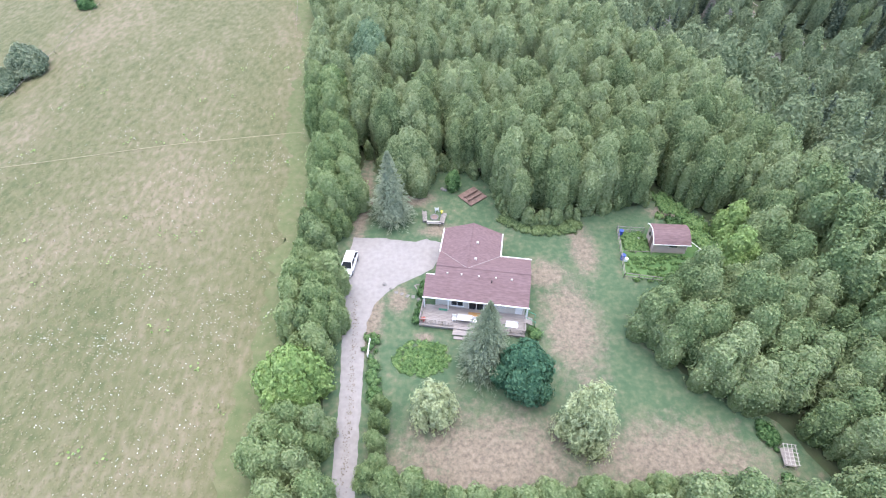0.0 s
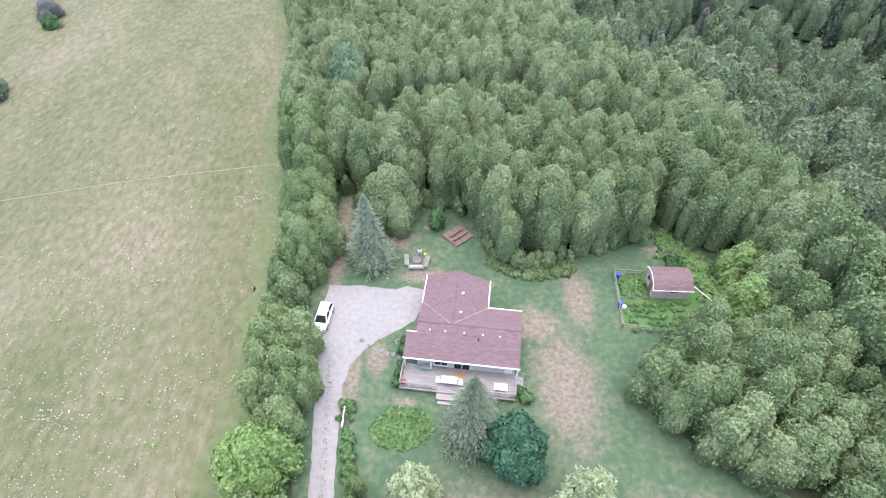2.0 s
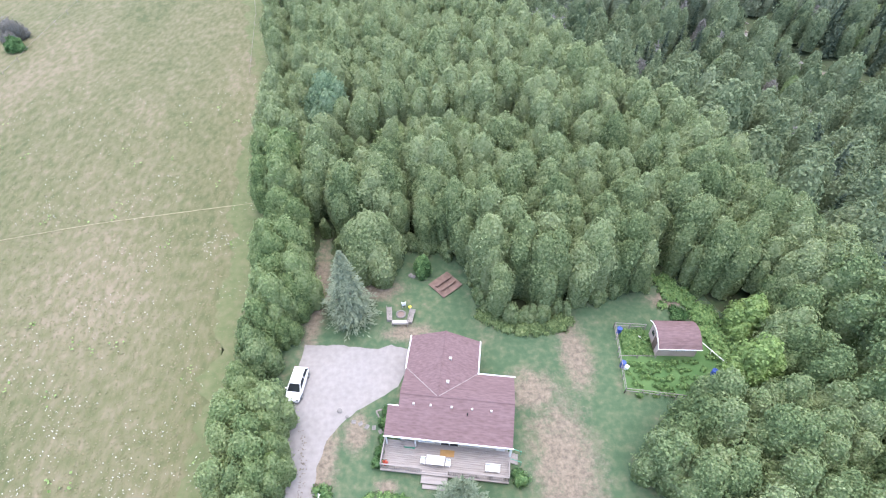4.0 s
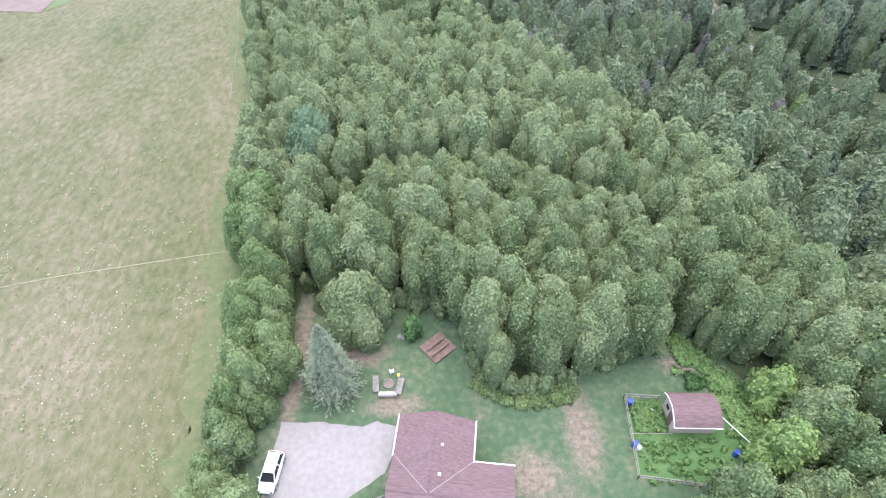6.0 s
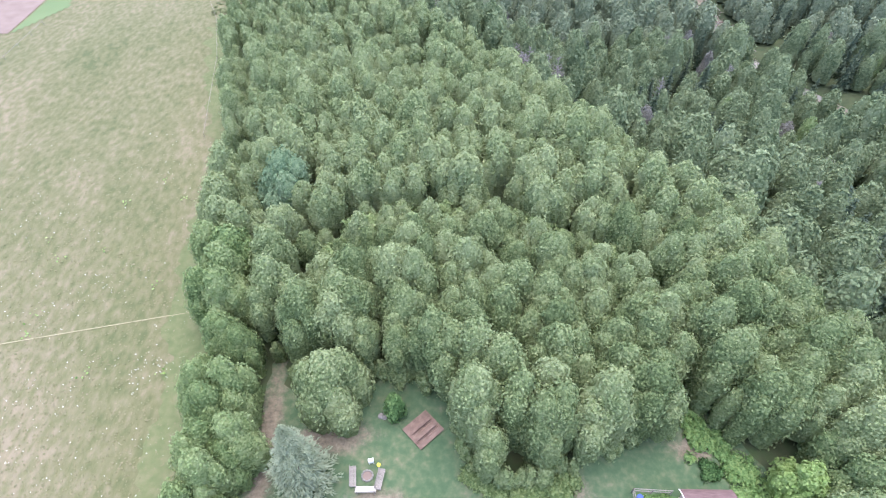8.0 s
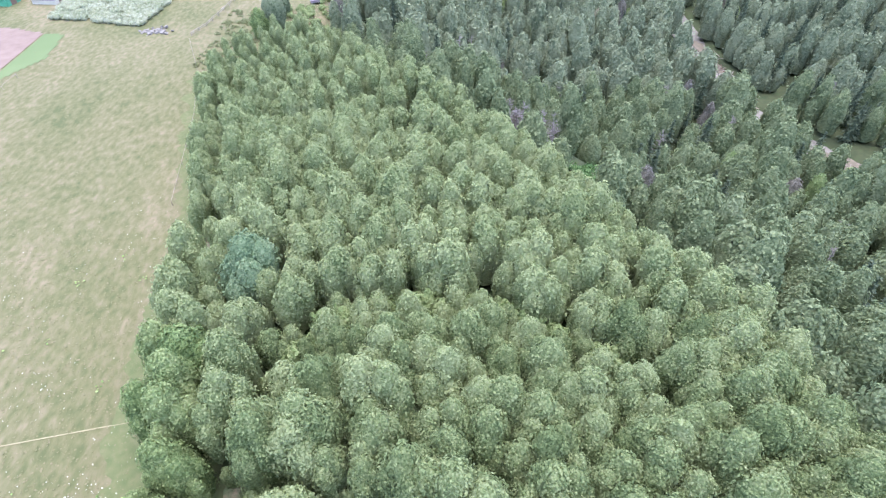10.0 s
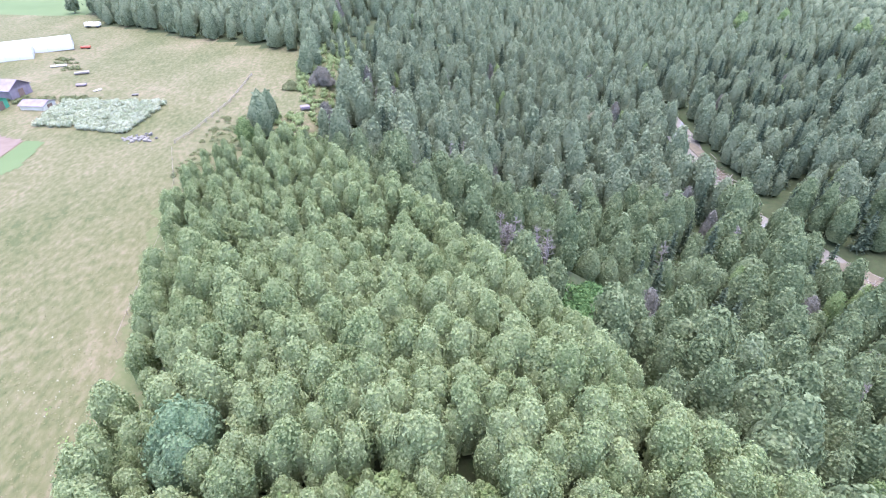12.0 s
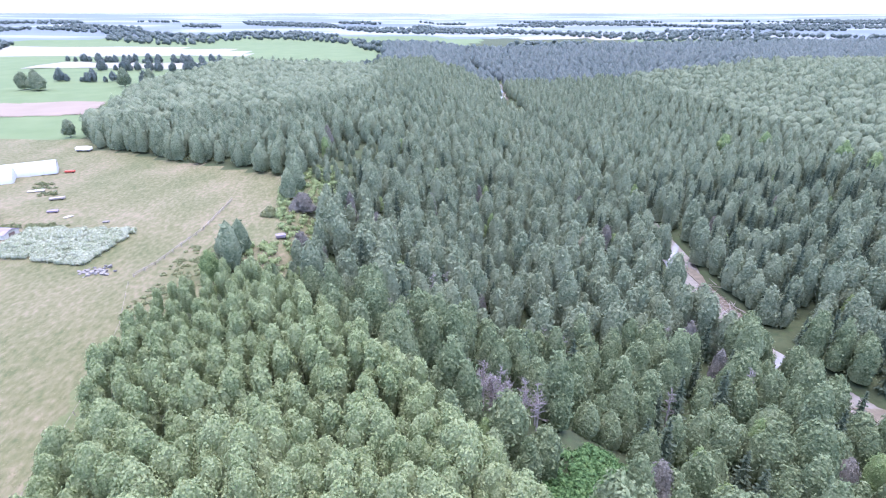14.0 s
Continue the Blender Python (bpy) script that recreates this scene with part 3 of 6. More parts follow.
def whorled(seed, radius, z0, z1, tiers, arms, sprays, size, core=(7, 7), droop=0.22, thin=0.3):
    """A spruce: tiers of arms that thin towards a pointed top, each arm hung with flat needle sprays."""
    rng = np.random.default_rng(seed)
    rings, sides = core
    A, H = np.meshgrid(np.arange(sides) / sides * 2 * np.pi, np.linspace(0, 0.97, rings))
    A, H = A.ravel(), H.ravel()
    r = radius * 0.55 * (1 - H) ** 0.9 * (1 + 0.12 * rng.normal(0, 1, len(H))) + 0.02
    core_v = np.stack([r * np.cos(A), r * np.sin(A), z0 + (z1 - z0) * H], -1)
    i, j = np.arange(rings - 1)[:, None] * sides, np.arange(sides)[None]
    core_f = np.stack([i + j, i + (j + 1) % sides, i + sides + (j + 1) % sides, i + sides + j], -1).reshape(-1, 4)
    t, a, f = (g.ravel() for g in np.meshgrid(np.arange(tiers), np.arange(arms), np.arange(sprays), indexing="ij"))
    arm = t * arms + a
    jit = rng.normal(0, 1, (4, tiers * arms))
    h = (t + 0.5 + 0.25 * jit[0][arm]) / tiers
    reach = radius * np.clip(1 - h, 0.02, 1) ** 0.82 * (1 + 0.13 * jit[1][arm]) + 0.12
    n = len(t)
    frac = 0.38 + 0.6 * (f + rng.random(n)) / sprays
    ang = (a + 0.5 * (t % 2) + 0.2 * jit[2][arm]) / arms * 2 * np.pi
    side = rng.normal(0, 0.16, n) * reach * (1.25 - frac)
    d = np.stack([np.cos(ang), np.sin(ang), 0 * ang], -1)
    s = np.stack([-np.sin(ang), np.cos(ang), 0 * ang], -1)
    p = d * (reach * frac)[:, None] + s * side[:, None]
    p[:, 2] = z0 + (z1 - z0) * np.clip(h, 0, 1) - droop * reach * frac ** 1.4 + rng.normal(0, 0.1, n)
    ax = d + s * (1.3 * np.sign(side) * rng.uniform(0, 0.8, n))[:, None] + np.array([0, 0, -droop]) + rng.normal(0, 0.2, (n, 3)) + np.array([0, 0, 1.2]) * (np.clip(h - 0.85, 0, 1) * 5)[:, None]
    ax /= np.linalg.norm(ax, axis=1)[:, None]
    nrm = np.array([0, 0, 1.0]) + rng.normal(0, 0.42, (n, 3))
    nrm -= (ax * nrm).sum(1)[:, None] * ax
    nrm /= np.linalg.norm(nrm, axis=1)[:, None] + 1e-6
    u = np.cross(nrm, ax)
    sz = (size * rng.uniform(0.7, 1.3, n) * (0.55 + 0.6 * (1 - h)))[:, None]
    wd = thin * sz
    leaf_v = np.stack([p - ax * sz * 0.4, p + u * wd, p + ax * sz * 0.6, p - u * wd], 1).reshape(-1, 3)
    return np.concatenate([core_v, leaf_v]), np.concatenate([core_f, np.arange(4 * n).reshape(-1, 4) + len(core_v)])


def trunk_mesh(name, seed, h, r, limbs=5, top=0.75):
    rng = random.Random(seed)
    bm = bmesh.new()
    rod(bm, (0, 0, -0.3), (0.03 * h * rng.uniform(-1, 1), 0.03 * h * rng.uniform(-1, 1), h * top), r, r * 0.3, 7)
    for k in range(limbs):
        a, z = k * 2.4 + rng.random(), h * rng.uniform(0.2, 0.6)
        rod(bm, (0, 0, z), (math.cos(a) * h * 0.13, math.sin(a) * h * 0.13, z + h * rng.uniform(0.05, 0.14)), r * 0.35, r * 0.1, 5)
    me = bpy.data.meshes.new(name)
    bm.to_mesh(me)
    bm.free()
    return me


def make_tree(name, label, category, crown, crown_mat, trunk, group=""):
    e = thing(name, label, category, group=group)
    me = quad_mesh("crown", *crown, None, True)
    link_mesh("trunk", trunk, [BARK], e)
    link_mesh("crown", me, [crown_mat], e)
    return e


def spots(x0, x1, y0, y1, gap, seed, jitter=0.33):
    rng = np.random.default_rng(seed)
    ys = np.arange(y0, y1, gap * 0.87)
    P = [(x + (k % 2) * gap / 2, y) for k, y in enumerate(ys) for x in np.arange(x0, x1, gap)]
    P = np.array(P) + rng.uniform(-jitter, jitter, (len(P), 2)) * gap
    return P, rng


def scatter(name, label, category, templates, mats, P, scale, rng, lift=0.0, kind="stuff"):
    """Many trees of one sort, far off, joined into one mesh."""
    pick = rng.integers(0, len(templates), len(P))
    turn = rng.uniform(0, 2 * np.pi, len(P))
    z = height(P[:, 0], P[:, 1]) + lift
    Vs, Fs, base = [], [], 0
    for k in range(len(templates)):
        V, F = templates[k]
        sel = np.flatnonzero(pick == k)
        if not len(sel):
            continue
        c, s = np.cos(turn[sel])[:, None], np.sin(turn[sel])[:, None]
        sc = scale[sel][:, None]
        x = (V[None, :, 0] * c - V[None, :, 1] * s) * sc + P[sel, 0][:, None]
        y = (V[None, :, 0] * s + V[None, :, 1] * c) * sc + P[sel, 1][:, None]
        zz = V[None, :, 2] * sc + z[sel][:, None]
        Vs.append(np.stack([x, y, zz], -1).reshape(-1, 3))
        Fs.append((F[None] + (np.arange(len(sel)) * len(V))[:, None, None]).reshape(-1, 4) + base)
        base += len(sel) * len(V)
    ob = link_mesh(name, quad_mesh(name, np.concatenate(Vs), np.concatenate(Fs), None, True), mats)
    return tagged(ob, label, category, kind=kind)


GAP_LINE = [(-8, 86), (-3, 91), (2, 93), (10, 92.5), (17, 91), (23, 88), (28.5, 84.5), (34, 79.5)]


def woods():
    # near wood, hedge and east grove: each tree a thing
    near = []
    for k in range(8):
        cr = lobed(10 + k, 2.7 + 0.16 * (k % 3), 2.0 if k % 3 == 0 else 0.4, 10.0 + 0.4 * (k % 4), 5 + k % 3, 2500, 0.26, (8, 8), girth=0.46, cap=1.9)
        near.append(make_tree("woodland_tree", "leafy green woodland tree with a domed crown", "tree", cr, LEAF_WOOD, trunk_mesh("trunk", k, 10, 0.16), "woodland trees"))
    pale = []
    for k in range(4):
        cr = lobed(80 + k, 2.9 + 0.2 * (k % 2), 0.2, 9.4 + 0.5 * (k % 3), 7, 2800, 0.26, (8, 8), girth=0.44, shoulder=0.42, cap=1.8)
        pale.append(make_tree("woodland_tree", "bushy pale green tree of the belt beside the meadow", "tree", cr, LEAF_HEDGE, trunk_mesh("trunk", 20 + k, 9, 0.16), "woodland trees"))
    P, rng = spots(-36, 62, 56, 188, 3.35, 5, 0.45)
    ok = clear_of(P, YARD, 0.9) & clear_of(P, FIELD, 1.5)
    ok |= (P[:, 0] < -12) & (P[:, 1] < 80) & clear_of(P, YARD, 0.15) & clear_of(P, FIELD, 2.2)
    ok &= (P[:, 1] > 84) | clear_of(P, FIELD, 2.2)
    ok &= P[:, 0] < np.interp(P[:, 1], EDGE_Y, EDGE_X) + 6
    for bx, by, br in ((40.5, 55, 5), (-14.2, 98, 4.0), (-13.6, 93.6, 2.6), (-5.2, 67, 4.2), (-19.5, 86, 2.8)):
        ok &= np.hypot(P[:, 0] - bx, P[:, 1] - by) > br
    P = P[ok]
    dy = P[:, 1] - np.interp(P[:, 0], [p[0] for p in GAP_LINE], [p[1] for p in GAP_LINE])
    dy = np.where((P[:, 0] < -8) | (P[:, 0] > 35), -20, dy)
    dy = dy + np.array([3.0 * noise.noise(Vector((x * 0.16, y * 0.16, 9))) for x, y in P])
    swell = np.array([noise.noise(Vector((x * 0.07, y * 0.07, 3))) for x, y in P])
    lane = near_line(P, [(-12, 70), (-10.6, 79), (-8, 86)])
    west = (P[:, 0] < np.interp(P[:, 1], [60, 90, 130], [-13, -16, -25]))
    edge_n = P[:, 1] > 150
    sc = rng.choice([0.84, 0.93, 1.0, 1.06, 1.16], len(P)) * rng.uniform(0.97, 1.03, len(P)) * np.interp(dy, [-12, -6, -2, 0, 2.4, 2.5], [1.04, 1.0, 0.84, 0.68, 0.68, 1.06]) * (1 + 0.13 * swell) * np.where(lane < 1.6, 0.4, 1) * np.where(west, 0.88, 1) * np.interp(P[:, 1], [140, 185], [1, 0.7])
    close = P[:, 1] < 88
    for (x, y), s, w in zip(P[close], sc[close], west[close]):
        copy_thing(pale[rng.integers(len(pale))] if w else near[rng.integers(len(near))], pose(x, y, float(height(x, y)), 0, 0, rng.uniform(0, 360)) @ Matrix.Scale(s, 4))
    far = [lobed(40 + k, 2.75, 1.5, 10.3 + 0.3 * (k % 3), 4 + k % 3, 1200, 0.31, (6, 7), girth=0.48, cap=1.8, high=0.4) for k in range(7)]
    mid = ~close & (P[:, 1] < 132)
    scatter("woodland", "dense wood of leafy domed green trees", "woodland", far, [LEAF_WOOD], P[mid], sc[mid], rng)
    far = [lobed(50 + k, 2.2, 2.5, 10.3, 2 + k % 3, 620, 0.38, (6, 7), cap=2.1, high=0.45) for k in range(6)]
    back = P[:, 1] >= 132
    scatter("woodland_edge", "green young trees at the far end of the wood", "woodland", far, [LEAF_WOOD], P[back], sc[back], rng)
    G2 = np.concatenate([np.array(a) + np.linspace(0, 1, 8)[:, None] * (np.array(b) - np.array(a)) for a, b in zip(GAP_LINE, GAP_LINE[1:])])
    G2 = G2 + rng.normal(0, 0.9, G2.shape)
    rim = [(-10, 70.5), (-5, 72), (0, 69.8), (3.5, 70), (7.6, 67.3), (9.6, 60.4), (12.6, 57.8), (16.5, 57.4), (23, 59.8), (31, 62.4)]
    R2 = np.concatenate([np.array(a) + np.linspace(0, 1, 5)[:, None] * (np.array(b) - np.array(a)) for a, b in zip(rim, rim[1:])])
    R2 = R2 + rng.normal(0, 0.4, R2.shape)
    under = [lobed(60 + k, 1.8, 0, 4.6, 4, 520, 0.38, (5, 7), shoulder=0.5) for k in range(4)]
    scatter("understorey", "low green understorey between two stands of the wood", "bushes", under, [LEAF_HEDGE], G2, rng.uniform(1.0, 1.5, len(G2)), rng)
    scatter("wood_edge_bushes", "low dark green bushes under the trees at the lawn's edge", "bushes", under, [LEAF_CEDAR], R2, rng.uniform(0.45, 0.75, len(R2)), rng)
    # hedge between meadow and drive
    hedge = []
    for k in range(5):
        cr = lobed(70 + k, 2.5 + 0.15 * (k % 3), 0.1, 6.8 + 0.4 * k, 7, 2700, 0.26, (7, 8), girth=0.44, shoulder=0.42)
        hedge.append(make_tree("hedge_tree", "bushy green cedar of the tall hedge beside the drive", "tree", cr, LEAF_HEDGE if k % 2 else LEAF_CEDAR, trunk_mesh("trunk", 30 + k, 6.5, 0.12), "hedge trees"))
    P2, rng = spots(-21, -11, 8, 57, 2.35, 6)
    ok = clear_of(P2, YARD, 0.7) & clear_of(P2, FIELD, 0.9) & (np.hypot(P2[:, 0] + 16.6, P2[:, 1] - 29.6) > 4.3) & (np.hypot(P2[:, 0] + 13, P2[:, 1] - 48.8) > 3.6)
    for x, y in P2[ok]:
        copy_thing(hedge[rng.choice([1, 3, 1, 3, 0])], pose(x, y, 0, 0, 0, rng.uniform(0, 360)) @ Matrix.Scale(rng.uniform(0.66, 1.05), 4))
    for x in np.arange(-7.5, 40, 2.2):
        y = np.interp(x, [-8, -3, 6, 12, 23, 30, 40], [19.5, 18.2, 17.2, 17.4, 18.2, 15.5, 14]) + rng.uniform(-.4, .4)
        copy_thing(hedge[rng.choice([1, 3, 1, 3, 0])], pose(x, y, 0, 0, 0, rng.uniform(0, 360)) @ Matrix.Scale(rng.uniform(0.58, 0.8), 4))
    # bushes between lawn and drive
    for x, y, s in ((-6.9, 25.3, 0.52), (-6.9, 27.6, 0.46), (-7.1, 23.0, 0.56), (-6.7, 20.6, 0.56)):
        copy_thing(hedge[rng.integers(5)], pose(x, y, 0, 0, 0, rng.uniform(0, 360)) @ Matrix.Scale(s, 4))
    # east grove
    P3, rng = spots(20, 64, 8, 58, 3.3, 8, 0.42)
    ok = clear_of(P3, YARD, 0.5) & (P3[:, 0] < 62) & (P3[:, 1] > 10) & (np.hypot(P3[:, 0] - 41.3, P3[:, 1] - 54.2) > 3.6) & (np.hypot(P3[:, 0] - 39, P3[:, 1] - 47.6) > 3.3)
    deep = ok & (P3[:, 0] > 47)
    scatter("grove_interior", "dense green cedars deeper in the grove", "woodland", far, [LEAF_CEDAR], P3[deep], rng.uniform(1.0, 1.3, deep.sum()), rng)
    for x, y in P3[ok & ~deep]:
        lab = copy_thing(hedge[2 * rng.integers(3)], pose(x, y, float(height(x, y)), 0, 0, rng.uniform(0, 360)) @ Matrix.Scale(rng.uniform(1.0, 1.25), 4))
        tagged(lab, "broad green cedar of the grove beside the lawn", "tree", "grove trees")
        lab.name = "grove_tree"
    for e in near + pale + hedge:
        for o in (*e.children, e):
            bpy.data.objects.remove(o)


woods()


def valley():
    cone = [lobed(100 + k, 3.1 + 0.3 * (k % 3), 0.8, 9.6 + (k % 4), 1 + k % 4, 560, 0.5, (7, 7), cap=2.6, high=0.5, girth=0.62, shoulder=0.4, tuft=0.3) for k in range(8)]
    lite = [lobed(110 + k, 2.6 + 0.3 * (k % 3), 0.8, 10.0 + (k % 4), 1 + k % 3, 300, 0.66, (6, 7), cap=2.8, high=0.5, girth=0.66, shoulder=0.45, tuft=0.3) for k in range(8)]
    spire = [whorled(120 + k, 2.7, 0.6, 13.4 + k % 2, 13, 7, 3, 1.05, (6, 6)) for k in range(4)]
    P, rng = spots(-25, 260, 0, 330, 6.0, 11, 0.46)
    d = P[:, 0] - np.interp(P[:, 1], EDGE_Y, EDGE_X)
    ok = (d > np.interp(P[:, 1], [180, 195], [7, -3]) + np.interp(P[:, 1], [230, 260, 330], [0, -8, -40])) & (near_line(P, RIVER) > np.where(((P[:, 1] > 192) & (P[:, 1] < 244)) | ((P[:, 1] > 146) & (P[:, 1] < 172)), 8.5, 4.2)) & (P[:, 0] < 80 + P[:, 1] * 0.9) & (clear_of(P, FIELD, 2)) & ~((P[:, 0] < 62) & (P[:, 1] < 60))
    ok &= ~(near_line(P, [(35, 126), (43, 136), (50, 146)]) < 5.5) & ~(near_line(P, [(25, 160), (36, 148)]) < 6.6)
    ok &= ~((near_line(P, [(103, 195), (104, 222), (107, 240)]) < 6.5))
    ok &= ~inside(P, CORNER)
    P, d = P[ok], d[ok]
    east = (P[:, 0] > np.interp(P[:, 1], [0, 60, 150, 200, 330], [150, 148, 127, 108, 118]))
    isp = rng.random(len(P)) < np.where(east, 0.42, 0.1)
    grey = ~isp & (rng.random(len(P)) < 0.035)
    lime = ~isp & ~grey & (rng.random(len(P)) < 0.05)
    rest = ~isp & ~grey & ~lime
    young = np.interp(d, [-3, 6, 12], [0.45, 0.6, 1])
    size = np.where(P[:, 1] > 180, young, 1.0)
    for name, tpl, sel in (("valley_cedars", cone, rest & (P[:, 1] < 190)), ("upstream_cedars", lite, rest & (P[:, 1] >= 190))):
        scatter(name, "green cedars crowding the valley floor and bluff", "forest", tpl, [LEAF_BLUFF if name == "valley_cedars" else LEAF_VALLEY], P[sel], rng.uniform(0.8, 1.45, sel.sum()) * size[sel], rng)
    scatter("valley_spruces", "dark pointed spruces along the river bank", "forest", spire, [LEAF_DARK], P[isp], rng.uniform(0.65, 1.15, isp.sum()) * size[isp], rng)
    scatter("grey_snags", "thin grey dying trees among the cedars", "forest", cone, [LEAF_DEAD], P[grey], rng.uniform(0.6, 0.95, grey.sum()), rng)
    scatter("valley_saplings", "lighter green leafy trees among the cedars", "forest", cone, [LEAF_ASH], P[lime], rng.uniform(0.5, 0.85, lime.sum()), rng)
    # the far valley and hills
    cone2 = [crown_arrays("cone", 140 + k, 2.7, 0.5, 12.0, 9, 4, 1.25, 0.5, (6, 7), 0.3) for k in range(5)]
    P, rng = spots(-190, 620, 190, 720, 6.6, 13)
    ok = ~((P[:, 1] < 330) & (P[:, 0] < 80 + P[:, 1] * 0.9) & (P[:, 0] > -25)) & (near_line(P, RIVER) > np.where((P[:, 1] > 560) & (P[:, 1] < 640), 9, 4)) & clear_of(P, FIELD, 2) & clear_of(P, FARM, 2) & (P[:, 0] < 60 + P[:, 1] * 0.95)
    P = P[ok]
    oak = inside(P, [(-190, 380), (-140, 345), (-60, 400), (-20, 480), (-10, 640), (-190, 700), (-210, 560)]) | ((P[:, 0] > 260) & (rng.random(len(P)) < 0.7))
    round2 = [crown_arrays("round", 150 + k, 3.5, 0.5, 10.5, 9, 4, 1.35, 0.6, (6, 7), 0.3) for k in range(4)]
    scatter("far_forest", "dark green conifer forest covering the far valley", "forest", cone2, [LEAF_VALLEY], P[~oak], rng.uniform(0.75, 1.2, (~oak).sum()), rng)
    scatter("far_hardwoods", "round-crowned green hardwoods on the far hills", "forest", round2, [LEAF_VALLEY], P[oak], rng.uniform(0.8, 1.25, oak.sum()), rng)
    blob = [crown_arrays("round", 160 + k, 8.0, -1, 12, 3, 2, 2.5, 2.0, (4, 5)) for k in range(4)]
    P, rng = spots(-1800, 2200, 640, 2400, 24, 17)
    n = np.sin(P[:, 0] * 0.006 + 1) * np.sin(P[:, 1] * 0.008) + 0.5 * np.sin(P[:, 0] * 0.017 + P[:, 1] * 0.013)
    ok = (n > np.where(P[:, 0] > 0, np.interp(P[:, 1], [640, 1079, 1080, 1300], [9, 9, -0.3, 0.2]), 0.25)) & (np.abs(P[:, 0]) < P[:, 1] * 0.95) & clear_of(P, FARM, 4) & (P[:, 1] > np.where(P[:, 0] > -190, 715, 640))
    P = P[ok]
    scatter("distant_woods", "distant woods and hedgerows between farm fields", "forest", blob, [LEAF_HAZED], P, rng.uniform(0.5, 0.85, len(P)), rng)
    tops = [crown_arrays("cone", 180 + k, 5.0, 0, 12.5, 3, 2, 1.4, 0.6, (4, 6), 0.3) for k in range(4)]
    P, rng = spots(-30, 1200, 716, 1080, 10.0, 19)
    P = P[(P[:, 0] < 60 + P[:, 1] * 0.95) & (near_line(P, RIVER) > 6) & clear_of(P, FARM, 3)]
    scatter("upland_forest", "forest canopy on the uplands beyond the valley", "forest", tops, [LEAF_HAZED], P, rng.uniform(0.7, 1.15, len(P)), rng)
    # hedgerows between the farm fields
    rows = []
    for a, b, cnt in (((-330, 600), (-215, 570), 14), ((-330, 690), (-30, 655), 60), ((-60, 660), (-20, 800), 12), ((-420, 800), (-190, 760), 40)):
        f = rng.random(cnt)
        rows.append(np.array(a) + f[:, None] * (np.array(b) - np.array(a)) + rng.normal(0, 3, (cnt, 2)))
    H = np.concatenate(rows)
    oaks = [lobed(170 + k, 5.6, 1.0, 12, 7, 260, 1.5, (6, 7), girth=0.42, shoulder=0.5, low=0.6) for k in range(4)]
    scatter("hedgerow_trees", "round hedgerow trees along far field edges", "hedgerow", oaks, [LEAF_HAZED], H, rng.uniform(0.35, 1.0, len(H)), rng)


valley()


# ---- single trees of the yard and meadow edge ----
def lone(name, label, mat, x, y, h, r, seed, leaves=1600, size=0.36, z0=0.3, lobes=7, category="tree", **form):
    cr = lobed(seed, r, z0, h, lobes, leaves, size, (8, 9), **form) if lobes else whorled(seed, r, z0, h, 24, 11, 22, size, (9, 9), thin=0.15)
    e = make_tree(name, label, category, cr, mat, trunk_mesh("trunk", seed, h, 0.03 * h, 7))
    e.matrix_world = pose(x, y, float(height(x, y)), 0, 0, seed * 37 % 360)
    return e


ROUND = dict(girth=0.5, shoulder=0.5, low=0.6)
lone("blue_spruce", "tall blue-grey spruce beside the gravel apron", LEAF_SPRUCE, -7.6, 58.6, 12.4, 3.8, 201, size=0.46, lobes=0)
lone("blue_spruce", "blue-grey spruce in front of the deck", LEAF_SPRUCE, 4.9, 33.2, 12.3, 4.0, 202, size=0.46, lobes=0)
lone("maple_tree", "round dark green maple on the lawn", LEAF_MAPLE, 9.1, 30.7, 7.8, 4.0, 203, 4400, 0.34, 0.4, 13, girth=0.36, shoulder=0.6, low=0.6, rise=0.2, slim=0.38)
lone("willow_tree", "pale silvery-green willow on the lawn", LEAF_WILLOW, 14.9, 24.6, 10.8, 3.5, 204, 5200, 0.42, 0.3, 11, girth=0.38, shoulder=0.72, cap=2.2, rise=-0.3, slim=0.16, tuft=0.4, deep=0.35)
lone("willow_tree", "small pale willow with thin drooping foliage", LEAF_WILLOW, -1.0, 26.6, 7.4, 2.8, 205, 3600, 0.4, 0.3, 10, girth=0.38, shoulder=0.7, cap=2.2, rise=-0.5, slim=0.16, tuft=0.4, deep=0.4)
lone("ash_tree", "broad light green ash in the hedge", LEAF_LIME, -16.6, 29.6, 8.2, 4.7, 206, 4600, 0.38, 0.3, 10, girth=0.4, shoulder=0.5, rise=0.3, slim=0.36, tuft=0.4)
lone("ash_tree", "small bright green tree in the hedge by the drive", LEAF_LIME, -13.7, 38.6, 5.0, 1.6, 207, 900, 0.34, 0.4, 4, slim=0.36)
lone("lime_tree", "yellow-green leafy tree beside the garden", LEAF_LIME, 41.3, 55.0, 6.6, 2.9, 208, 2200, 0.36, 0.2, 7, girth=0.42, shoulder=0.5, rise=0.4, slim=0.36, tuft=0.35)
lone("lime_tree", "bright yellow-green leafy tree beside the garden", LEAF_LIME, 38.9, 47.9, 8.4, 3.2, 209, 2500, 0.36, 0.2, 7, girth=0.42, shoulder=0.5, rise=0.4, slim=0.36, tuft=0.35)
lone("ash_tree", "pale green tree standing out at the meadow edge", LEAF_ASH, -19.5, 86, 10.2, 3.6, 210, 3000, 0.4)
